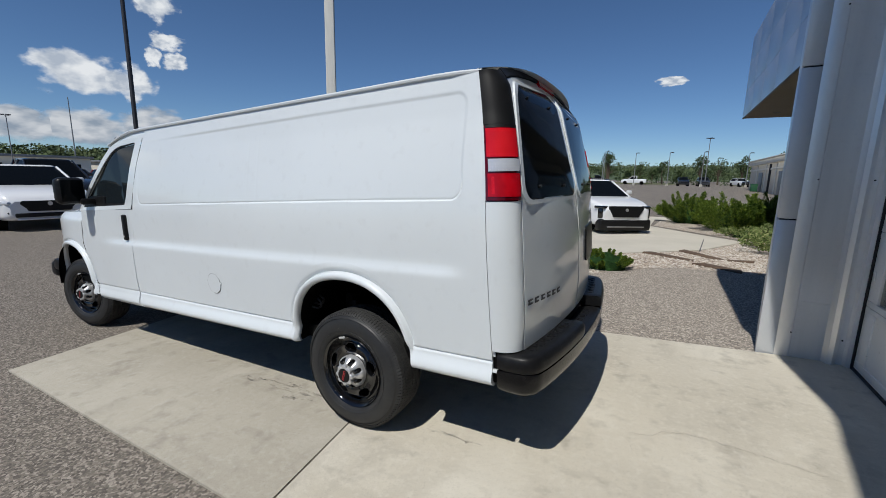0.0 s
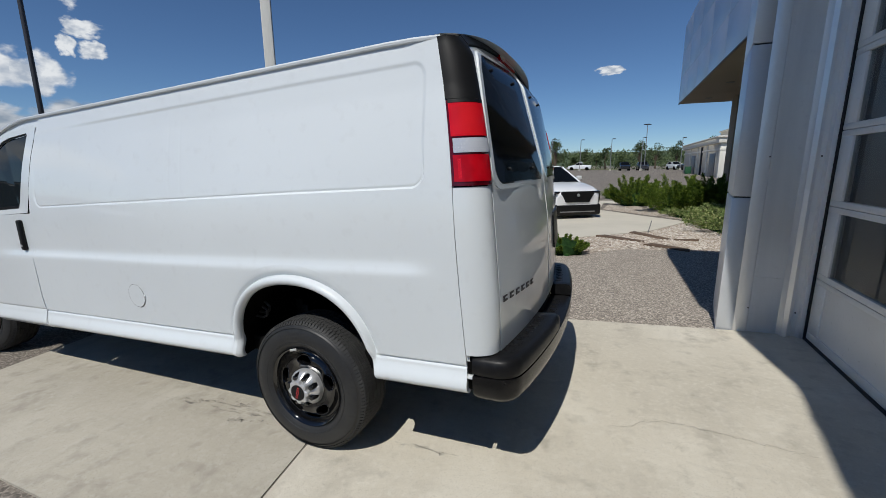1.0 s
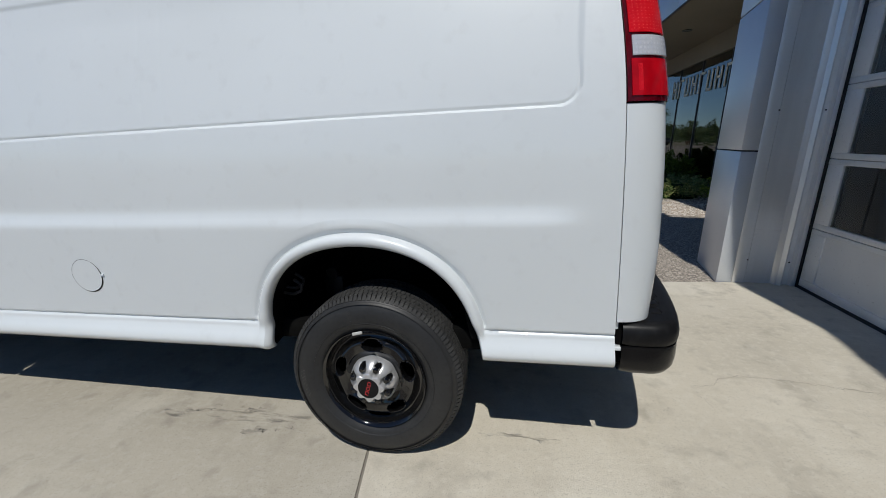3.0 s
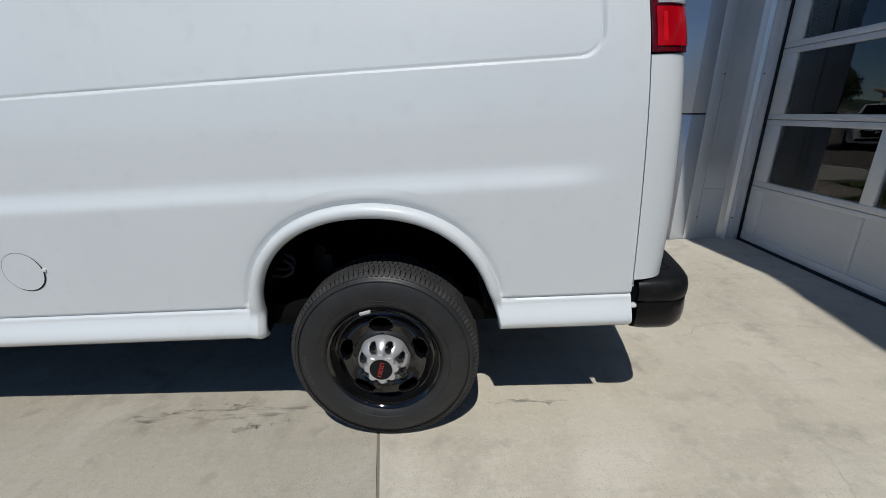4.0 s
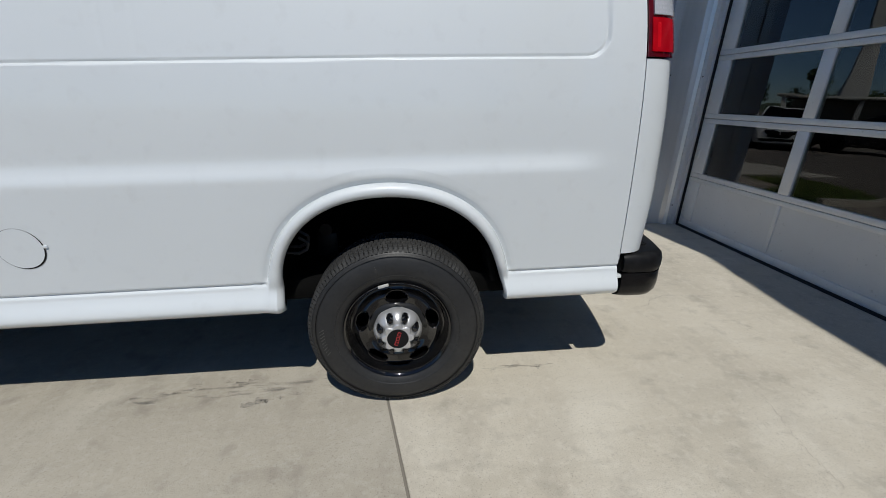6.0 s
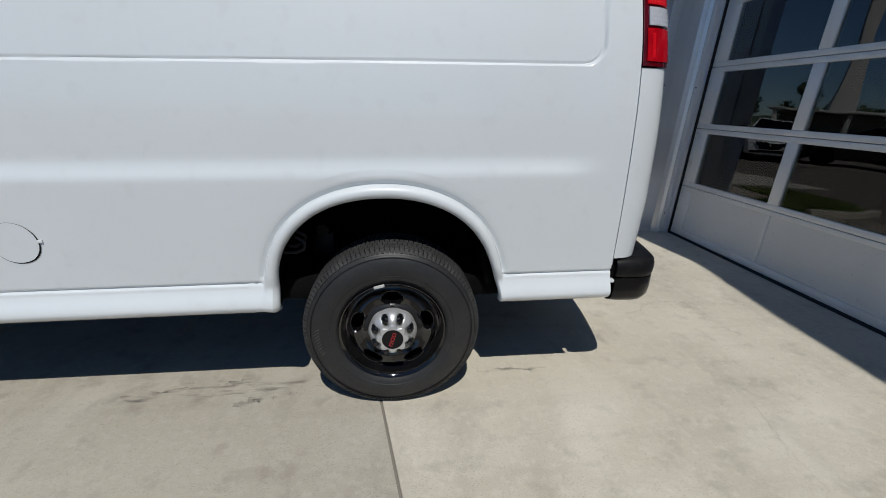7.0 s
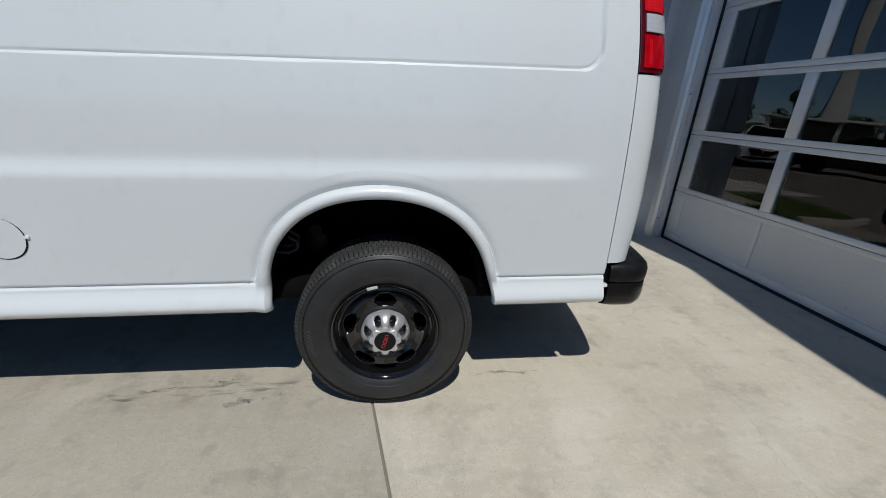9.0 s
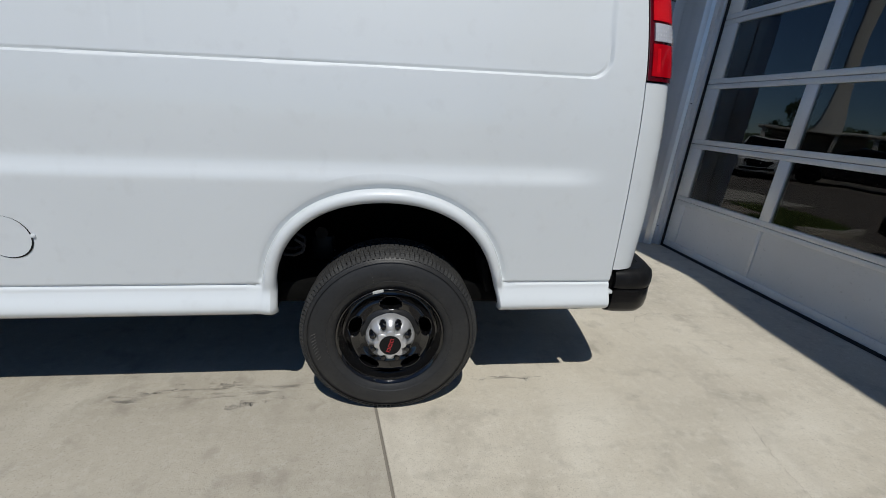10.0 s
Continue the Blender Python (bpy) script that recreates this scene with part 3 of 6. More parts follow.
frame_out = [(-3.53, 1.30), (-3.04, 1.80), (-2.95, 1.872), (-2.86, 1.918), (-2.75, 1.946), (-2.345, 1.965), (-2.435, 1.72), (-2.52, 1.40), (-2.535, 1.335)]
frame_in = [(-3.455, 1.335), (-3.00, 1.775), (-2.915, 1.842), (-2.84, 1.878), (-2.75, 1.898), (-2.475, 1.918), (-2.56, 1.70), (-2.645, 1.41), (-2.67, 1.368)]
ring_between("window_frame", frame_out, frame_in, PAINT, cab_door, 0.0, 0.006, depth=0.03)
seal_in = [(-3.425, 1.362), (-2.995, 1.765), (-2.91, 1.830), (-2.84, 1.864), (-2.755, 1.883), (-2.495, 1.903), (-2.575, 1.70), (-2.657, 1.43), (-2.69, 1.390)]
ring_between("window_seal", frame_in, seal_in, TRIM_BLACK, cab_door, 0.012, 0.014)
g = np.array(seal_in)
gv = np.stack([g[:, 0], side_y(g[:, 0], g[:, 1]) + 0.02, g[:, 1]], -1)
mesh_object("door_glass", gv, [tuple(range(len(gv)))], CAB_GLASS, cab_door, "tinted door window", smooth=False)
bm = box((0.052, 0.03, 0.235), (-2.665, 0.010, 1.165), 0.014, seg=4)
part("door_handle", bm, BLACK_PLASTIC, cab_door, "black upright handle")
bm = rod((-2.665, 0.0, 1.085), (-2.665, -0.008, 1.085), 0.009, n=12)
part("lock_barrel", bm, CHROME, cab_door)

# seat back seen through the door glass
bm = box((0.14, 0.42, 0.50), (-2.62, 0.50, 1.22), 0.05, turn=Matrix.Rotation(radians(10), 4, "Y"))
box((0.09, 0.24, 0.18), (-2.55, 0.50, 1.58), 0.04, bm=bm)
part("seat", bm, BLACK_PLASTIC, van)
v, f = turned([(0.18, -0.012), (0.195, 0.0), (0.18, 0.012), (0.168, 0.0), (0.18, -0.012)], 28)
mesh_object("steering_wheel", [(-3.02 + p[1] * 0.9, 0.50 + p[0], 1.32 + p[2] * 0.9) for p in v], f, BLACK_PLASTIC, van)
bm = box((0.30, 1.5, 0.30), (-3.28, 1.0, 1.17), 0.08)
part("dashboard", bm, BLACK_PLASTIC, van)

# mirror
bm = box((0.13, 0.22, 0.25), (-3.32, -0.125, 1.50), 0.05, seg=4)
box((0.06, 0.16, 0.06), (-3.24, 0.0, 1.395), 0.018, bm=bm)
box((0.38, 0.03, 0.11), (-3.22, 0.04, 1.390), 0.012, bm=bm)
mirror = part("door_mirror", bm, BLACK_PLASTIC, cab_door, "black folding mirror housing")
bm = box((0.008, 0.17, 0.20), (-3.252, -0.125, 1.50), 0.003)
part("mirror_glass", bm, DARK_GLASS, mirror)

# front wing and nose
un = np.linspace(0, 1, 40)
zn = lines(0.53, 1.345, 0.022)
Un, Zn = np.meshgrid(un, zn, indexing="ij")
fr = np.interp(Zn, [0.45, 0.52, 0.72, 1.03, 1.36, 1.5], [-3.27, -3.27, -3.40, -3.55, -3.50, -3.48]) - 0.007
nose = np.interp(Zn, [0.45, 0.75, 1.1, 1.28, 1.36], [-4.64, -4.64, -4.58, -4.42, -4.16])
Xn = fr + (nose - fr) * Un
Zn = Zn + RAKE * Xn
Yn = side_y(Xn, Zn) + 0.05 * np.clip((Zn - RAKE * Xn - 1.24) / 0.1, 0, 1) ** 2
sheet("front_wing", np.stack([Xn, Yn, Zn], -1), PAINT, van, flip=True, keep=lambda c: near_arch(c, FRONT_ARCH, 0.098))
far = np.stack([Xn, WIDTH - Yn, Zn], -1)
sheet("front_wing", far, PAINT, van, keep=lambda c: near_arch(c, FRONT_ARCH, 0.098))
# bonnet and grille face between the wings
row_top = np.stack([Xn[:, -1], Yn[:, -1], Zn[:, -1]], -1)
B = []
for t in np.linspace(0, 1, 13):
    q = row_top.copy()
    q[:, 1] = row_top[:, 1] + (WIDTH - 2 * row_top[:, 1]) * t
    q[:, 2] += 0.07 * math.sin(math.pi * t)
    q[:, 0] -= 0.10 * math.sin(math.pi * t) * np.linspace(0, 1, len(q))
    B.append(q)
sheet("bonnet", np.array(B), PAINT, van)
row_nose = np.stack([Xn[-1], Yn[-1], Zn[-1]], -1)
B = []
for t in np.linspace(0, 1, 13):
    q = row_nose.copy()
    q[:, 1] = row_nose[:, 1] + (WIDTH - 2 * row_nose[:, 1]) * t
    q[:, 0] -= 0.12 * math.sin(math.pi * t)
    q[:, 2] += 0.07 * math.sin(math.pi * t) * np.linspace(0, 1, len(q)) ** 3
    B.append(q)
sheet("nose_panel", np.array(B), PAINT, van)
bm = box((0.04, 1.1, 0.34), (-4.76, 1.0, 0.98), 0.015)
part("grille", bm, BLACK_PLASTIC, van)
bm = box((0.20, 1.84, 0.20), (-4.70, 1.0, 0.58), 0.06, seg=3)
box((0.26, 0.10, 0.14), (-4.54, 0.12, 0.64), 0.04, bm=bm)
part("front_bumper", bm, BLACK_PLASTIC, van)

# windscreen, roof, gutter rail, far flank
wv = [(-3.60, 0.06, 1.27), (-3.60, 1.94, 1.27), (-2.93, 1.90, 1.91), (-2.93, 0.10, 1.91)]
for yy in (0.085, WIDTH - 0.085):
    part("windscreen_pillar", rod((-3.56, yy, 1.29), (-2.93, yy + 0.04 * (1 if yy < 1 else -1), 1.905), 0.036, 0.032, n=10), PAINT, van)
mesh_object("windscreen", wv, [(0, 1, 2, 3)], DARK_GLASS, van, smooth=False)
rx = np.concatenate([np.linspace(-2.93, -2.3, 16), np.linspace(-2.2, 0.84, 24)])
ry = np.linspace(0, 1, 25)
R = np.zeros((len(rx), len(ry), 3))
for i, x in enumerate(rx):
    ze = 2.060 + RAKE * x - 0.105 * max(0, (-2.45 - x) / 0.5) ** 2
    y0 = float(side_y(x, ze)) - 0.002
    for j, t in enumerate(ry):
        w = 2 * t - 1
        R[i, j] = (x - 0.05 * (1 - w * w) * (1 if x < -2.9 else 0) + 0.10 * (1 - abs(w) ** 3) * max(0, (x - 0.6) / 0.24), y0 + (WIDTH - 2 * y0) * t, ze + 0.085 * (1 - abs(w) ** 2.6))
sheet("roof", R, PAINT, van, flip=True)
path = []
for x in rx:
    ze = 2.060 + RAKE * x - 0.105 * max(0, (-2.45 - x) / 0.5) ** 2
    path.append(((x, float(side_y(x, ze)) - 0.004 + 0.012 * max(0.0, (x - 0.66) / 0.18), ze - 0.014 * max(0.0, (x - 0.66) / 0.18)), (0, 1, 0), (0, 0, 1)))
rail = [(0.02, -0.011), (-0.003, -0.009), (-0.010, -0.005), (-0.012, 0.004), (-0.006, 0.012), (0.010, 0.014), (0.02, 0.006)]
v, f = swept(path, rail)
# rail panel between the door's top edge and the gutter
fo = np.array(frame_out)
top_x = np.linspace(-2.95, -2.30, 18)
C = np.zeros((18, 5, 3))
for i, x in enumerate(top_x):
    z0 = float(np.interp(x, fo[2:6, 0], fo[2:6, 1])) - 0.02
    z1 = max(z0 + 0.02, 2.062 + RAKE * x - 0.105 * max(0, (-2.45 - x) / 0.5) ** 2)
    for j in range(5):
        z = z0 + (z1 - z0) * j / 4
        C[i, j] = (x, float(side_y(x, z)) + 0.007, z)
sheet("door_rail_panel", C, PAINT, van)
mesh_object("roof_gutter", v, f, PAINT, van, "raised white gutter rail")
mir = flank_grid[::6, ::4].copy()
mir[..., 1] = WIDTH - mir[..., 1]
sheet("side_panel", mir, PAINT, van, flip=True, keep=lambda c: near_arch(c, ARCH, 0.097))
Dm = D[::4, ::4].copy()
Dm[..., 1] = WIDTH - Dm[..., 1]
sheet("cab_door", Dm, PAINT, van, flip=True)
gv = np.stack([fo[:, 0], WIDTH - side_y(fo[:, 0], fo[:, 1]), fo[:, 1]], -1)
mesh_object("door_glass", gv, [tuple(range(len(gv)))], DARK_GLASS, van, smooth=False)


# ---- rear of the van ----
CORNER = 0.10          # how far in from the flank the rear doors begin


def roof_z(y):
    w = np.clip((np.asarray(y, float) - 1.0) / 0.9, -1, 1)
    return 2.069 + 0.092 * (1 - np.abs(w) ** 2.6)


def rear_point(s, z):
    """s: 0 at the near flank's seam, 1 where the near door begins, 2 in the middle, 3 and 4 the same on the far side."""
    s, z = np.broadcast_arrays(np.asarray(s, float), np.asarray(z, float))
    m = np.where(s > 2, 4 - s, s)
    x0 = rear_x(z)
    y0 = side_y(x0, np.minimum(z, 2.05))
    a = np.clip(m, 0, 1) * math.pi / 2
    depth = 0.148 - 0.038 * smooth01((z - 1.15) / 1.0) - 0.02 * smooth01((1.0 - z) / 0.45)
    t = np.clip(m - 1, 0, 1)
    x = x0 + depth * np.sin(a) ** 0.9 + (0.078 - 0.05 * smooth01((z - 1.15) / 1.0)) * (1 - (1 - t) ** 2)
    x = x - 0.06 * smooth01((z - 1.98) / 0.16) * smooth01(m)
    y = y0 + CORNER * (1 - np.cos(a)) + (1.0 - y0 - CORNER) * t
    y = np.where(s > 2, WIDTH - y, y)
    return np.stack([x, y, z], -1)


def rear_patch(name, s0, s1, lo, hi, mat, parent, label="", out=0.0, ns=14, nz=20, fold=0.02):
    """A shell over a stretch of the rear, its rim folded in."""
    ss = np.linspace(s0, s1, ns)
    rows = []
    for s in ss:
        y = rear_point(s, 1.9)[1]
        a = lo(y) if callable(lo) else lo
        b = hi(y) if callable(hi) else hi
        rows.append(rear_point(np.full(nz, s), np.linspace(a, b, nz)))
    Q = np.array(rows)
    cen = np.array([0.6, 1.0, 0.0])
    nrm = np.cross(np.gradient(Q, axis=1), np.gradient(Q, axis=0))
    nrm /= np.linalg.norm(nrm, axis=-1, keepdims=True) + 1e-12
    nrm *= np.sign((nrm * (Q - cen) * [1, 1, 0]).sum(-1, keepdims=True))
    Q = Q + nrm * out
    rim = np.pad(Q, ((1, 1), (1, 1), (0, 0)), mode="edge")
    nr = np.pad(nrm, ((1, 1), (1, 1), (0, 0)), mode="edge")
    mask = np.zeros(rim.shape[:2], bool)
    mask[0], mask[-1], mask[:, 0], mask[:, -1] = True, True, True, True
    rim[mask] -= nr[mask] * fold
    return sheet(name, rim, mat, parent, label, sharp=50)


def rear_outline(name, cs, cz, hs, hz, r, mat, parent, label="", out=0.003, lean=0.0, top=0.0, rings=6, hole=0.0, rise=0.0):
    """A round-cornered plate on the rear; hole: the share of it left open; rise: how far its top climbs towards the middle."""
    climb = lambda a, b: rise * max(b / hz, 0.0) * (a / hs) * (1 if cs < 2 else -1)
    o = round_rect(hs, hz, r, 6)
    v, n = [], len(o)
    ks = np.linspace(hole, 1, rings) if hole else np.linspace(0.0, 1, rings)
    for k in ks:
        for a, b in o:
            s = cs + (a * k) * (1 - top * (b / hz) * 0.5) + lean * b
            p = rear_point(s, cz + b * k + climb(a * k, b * k))
            v.append((p[0] + out, p[1] - out * 0.2, p[2]))
    for a, b in o:
        p = rear_point(cs + a * (1 - top * (b / hz) * 0.5) + lean * b, cz + b + climb(a, b))
        v.append((p[0] - 0.012, p[1], p[2]))
    return mesh_object(name, v, grid_faces(len(ks) + 1, n, wrap=True), mat, parent, label, sharp=60)


def lens_studs(name, side, ss, zz, ws, hz, out, mat, parent):
    """Rows of small raised prisms moulded in a lamp lens, joined."""
    v, f = [], []
    for s in ss:
        for z in zz:
            b = len(v)
            for ds, dz in ((-ws, -hz), (ws, -hz), (ws, hz), (-ws, hz)):
                sp = side(s + ds, s + ds)[0]
                p = rear_point(sp, z + dz)
                q = rear_point(sp + 0.01, z + dz)
                t = Vector((q[0] - p[0], q[1] - p[1], 0)).normalized()
                n = Vector((t.y, -t.x, 0))
                v.append((p[0] + n.x * out, p[1] + n.y * out, p[2]))
            f.append((b, b + 1, b + 2, b + 3))
    return tagged(mesh_object(name, v, f, mat, parent, smooth=False), kind="stuff")


def door_top(y):
    return roof_z(y) - 0.055 + 0.03 * (1 - np.abs(np.clip((np.asarray(y, float) - 1.0) / 0.9, -1, 1)) ** 2.0)


for near in (True, False):
    side = (lambda a, b: (a, b)) if near else (lambda a, b: (4 - b, 4 - a))
    rear_patch("seam_backing", *side(0.0, 0.05), 0.66, 1.443, PAINT, van, out=-0.016, ns=3, fold=0.0)
    rear_patch("corner_panel", *side(0.010, 0.985), 0.697, 1.443, PAINT, van)
    lamp = rear_patch("tail_lamp", *side(0.008, 0.96), 1.448, 1.796, RED_RIM, van, "red tail lamp with a clear reversing band", out=0.006)
    rear_patch("stop_lens", *side(0.05, 0.92), 1.648, 1.782, RED_LENS, lamp, "bright red dotted lens", out=0.0105, nz=12, fold=0.006)
    rear_patch("reverse_lens", *side(0.075, 0.955), 1.581, 1.639, CLEAR_LENS, lamp, "clear ribbed lens", out=0.0115, nz=5, fold=0.008)
    rear_patch("turn_lens", *side(0.055, 0.92), 1.464, 1.572, RED_DEEP, lamp, "deep red lower lens", out=0.0095, nz=8, fold=0.006)
    lens_studs("lens_dots", side, np.linspace(0.12, 0.62, 9), np.linspace(1.660, 1.770, 12), 0.008, 0.0011, 0.012, RED_DOT, lamp)
    lens_studs("lens_ribs", side, np.linspace(0.12, 0.92, 15), np.linspace(1.590, 1.630, 4), 0.012, 0.0030, 0.013, LENS_RIB, lamp)
    lens_studs("lens_frame", side, np.linspace(0.16, 0.17, 2), np.linspace(1.482, 1.556, 14), 0.026, 0.0032, 0.0105, RED_LENS, lamp)
    rear_patch("lamp_bezel", *side(0.04, 0.98), 1.786, 1.80, BLACK_PLASTIC, lamp, out=0.007, nz=3, fold=0.006)
    rear_patch("corner_trim", *side(0.0, 0.99), 1.803, lambda y: roof_z(y) - 0.005, TRIM_BLACK, van, "satin black upper corner cover", out=0.004)
    door = rear_patch("rear_door", *side(1.01, 1.985), 0.69, door_top, PAINT, van, "white rear door with dark window", ns=26, nz=40)
    cs = 1.485 if near else 2.515
    rear_outline("window_rim", cs, 1.746, 0.465, 0.324, 0.10, PAINT, door, out=0.010, top=0.10, hole=0.93, rings=3, rise=0.032)
    rear_outline("window_gasket", cs, 1.746, 0.444, 0.304, 0.085, TRIM_BLACK, door, out=0.007, top=0.10, rise=0.032)
    pane = rear_outline("rear_window", cs, 1.746, 0.434, 0.295, 0.08, DARK_GLASS, door, "dark tinted glass", out=0.010, top=0.10, rise=0.032)
    for a in (-0.26, 0.18):
        for zz in (1.965, 1.51):
            p = rear_point(cs + a, zz)
            bm = rod((p[0] + 0.008, p[1], p[2]), (p[0] + 0.018, p[1], p[2]), 0.008, n=10)
            part("window_fixing", bm, BLACK_PLASTIC, pane)
rear_patch("rear_header", 0.99, 3.01, lambda y: door_top(y) + 0.006, lambda y: roof_z(y) + 0.002, TRIM_BLACK, van, "satin black header over the rear doors", out=0.008, ns=48, nz=6)
rear_patch("brake_light", 1.78, 2.22, lambda y: roof_z(y) - 0.042, lambda y: roof_z(y) - 0.010, RED_DEEP, van, "high red brake light", out=0.016, ns=10, nz=4)
rear_patch("door_gap", 1.985, 2.015, 0.69, door_top, BLACKNESS, van, out=-0.006, ns=3, nz=12, fold=0.0)
# the closing skin under the shells
rear_patch("inner_skin", 0.0, 4.0, 0.60, lambda y: roof_z(y) - 0.01, BLACKNESS, van, out=-0.022, ns=60, nz=16, fold=0.0)

# plate recess, hinges and lettering blocks on the rear doors
rear_outline("plate_recess", 2.50, 1.085, 0.24, 0.125, 0.03, BLACK_PLASTIC, van, "black plate recess", out=0.012)
for i in range(6):
    y = 0.165 + i * 0.074
    s = 1 + (y - 0.11) / 0.89
    z = 0.935 - 0.004 * i
    p = rear_point(s, z)
    q = rear_point(s + 0.02, z)
    ang = math.atan2(q[0] - p[0], q[1] - p[1])
    turn = Matrix.Rotation(-ang, 4, "Z")
    bm = None
    for dy, dz, wy, wz in ((0, 0.010, 0.044, 0.008), (0, -0.010, 0.044, 0.008), (-0.014, 0, 0.010, 0.020)):
        d = turn @ Vector((0, dy, dz))
        bm = box((0.005, wy, wz), (p[0] + 0.004 + d.x, p[1] + d.y, p[2] + d.z), 0.0012, turn=turn, bm=bm)
    part("name_badge", bm, POLE_DARK, van)

# step bumper: wraps the corner, then bows across the rear
def bumper_x(y):
    return 1.280 - 0.088 * np.abs((np.asarray(y, float) - 1.0) / 0.9) ** 2.2


def bumper_path(n=110):
    """Stations (x, y, inward x, inward y) along the bumper's outer face."""
    pts = [(x, -0.012) for x in np.linspace(0.968, 1.074, 6)]
    pts += [(1.074 + 0.112 * math.sin(a), 0.100 - 0.112 * math.cos(a)) for a in np.linspace(0.1, 1.40, 12)]
    pts += [(float(bumper_x(y)), y) for y in np.linspace(0.13, 1.0, 30)]
    pts = np.array(pts + [(x, WIDTH - y) for x, y in pts[-2::-1]])
    acc = np.concatenate([[0], np.cumsum(np.linalg.norm(np.diff(pts, axis=0), axis=1))])
    t = np.linspace(0, acc[-1], n)
    q = np.stack([np.interp(t, acc, pts[:, i]) for i in (0, 1)], -1)
    d = np.gradient(q, axis=0)
    d /= np.linalg.norm(d, axis=1, keepdims=True)
    return np.concatenate([q, np.stack([-d[:, 1], d[:, 0]], -1)], 1)


def bumper_shell(name, section, y0, y1, mat, label, parent=van):
    """A closed section (inward offset, height) carried along the bumper between two y, its ends drawn in a little."""
    path = [p for p in bumper_path() if y0 <= p[1] <= y1]
    mo, mz = (sum(c) / len(section) for c in zip(*section))
    v, k, n = [], len(section), len(path)
    for i, (x, y, ix, iy) in enumerate(path):
        g = {0: 0.90, 1: 0.97}.get(min(i, n - 1 - i), 1.0)
        for o, z in section:
            o, z = mo + (o - mo) * g, mz + (z - mz) * g
            v.append((x + ix * o, y + iy * o, z))
    f = grid_faces(n, k, wrap=True)
    f += [tuple(range(k)), tuple(range((n - 1) * k, n * k))[::-1]]
    return mesh_object(name, v, f, mat, parent, label, sharp=50)


BODY = [(0.15, 0.603), (0.010, 0.603), (0.004, 0.600), (0.003, 0.588), (0.003, 0.545), (0.008, 0.512), (0.024, 0.488), (0.055, 0.474), (0.15, 0.471)]
END_PAD = [(0.15, 0.604), (0.15, 0.686), (0.045, 0.692), (0.020, 0.688), (0.006, 0.676), (0.0, 0.654), (0.0, 0.628), (0.002, 0.613), (0.007, 0.6055)]
MID_PAD = [(0.15, 0.586), (0.15, 0.606), (0.05, 0.611), (0.014, 0.608), (0.004, 0.600), (0.006, 0.588)]
bumper = bumper_shell("rear_bumper", BODY, -0.1, 2.1, BUMPER_BLACK, "black step bumper with textured tread pads")
for y0, y1 in ((-0.1, 0.70), (1.30, 2.1)):
    bumper_shell("tread_pad", END_PAD, y0, y1, BLACK_PLASTIC, "", bumper)
bumper_shell("tread_pad", MID_PAD, 0.69, 1.31, BLACK_PLASTIC, "", bumper)
for y in np.arange(0.14, 1.90, 0.085):
    for dx in (0.07, 0.115):
        if 0.64 < y < 0.76 or 1.24 < y < 1.36:
            continue
        zt = 0.6105 if 0.7 < y < 1.3 else 0.6905
        bm = box((0.004, 0.05, 0.005), (float(bumper_x(y)) - dx, y, zt), 0.001)
        box((0.034, 0.004, 0.005), (float(bumper_x(y)) - 0.092, y + (0.03 if dx < 0.1 else -0.03), zt), 0.001, bm=bm)
        part("tread_rib", bm, TRIM_BLACK, bumper)
# dark box added behind the bumper end to stop sun leaking through the gap
part("bumper_light_block", box((0.05, 0.50, 0.16), (0.952, 0.29, 0.585), 0.01), BLACKNESS, bumper)
part("bumper_bracket", box((0.034, 0.03, 0.014), (0.950, 0.012, 0.588), 0.003), PAINT, bumper, "white painted bracket end")


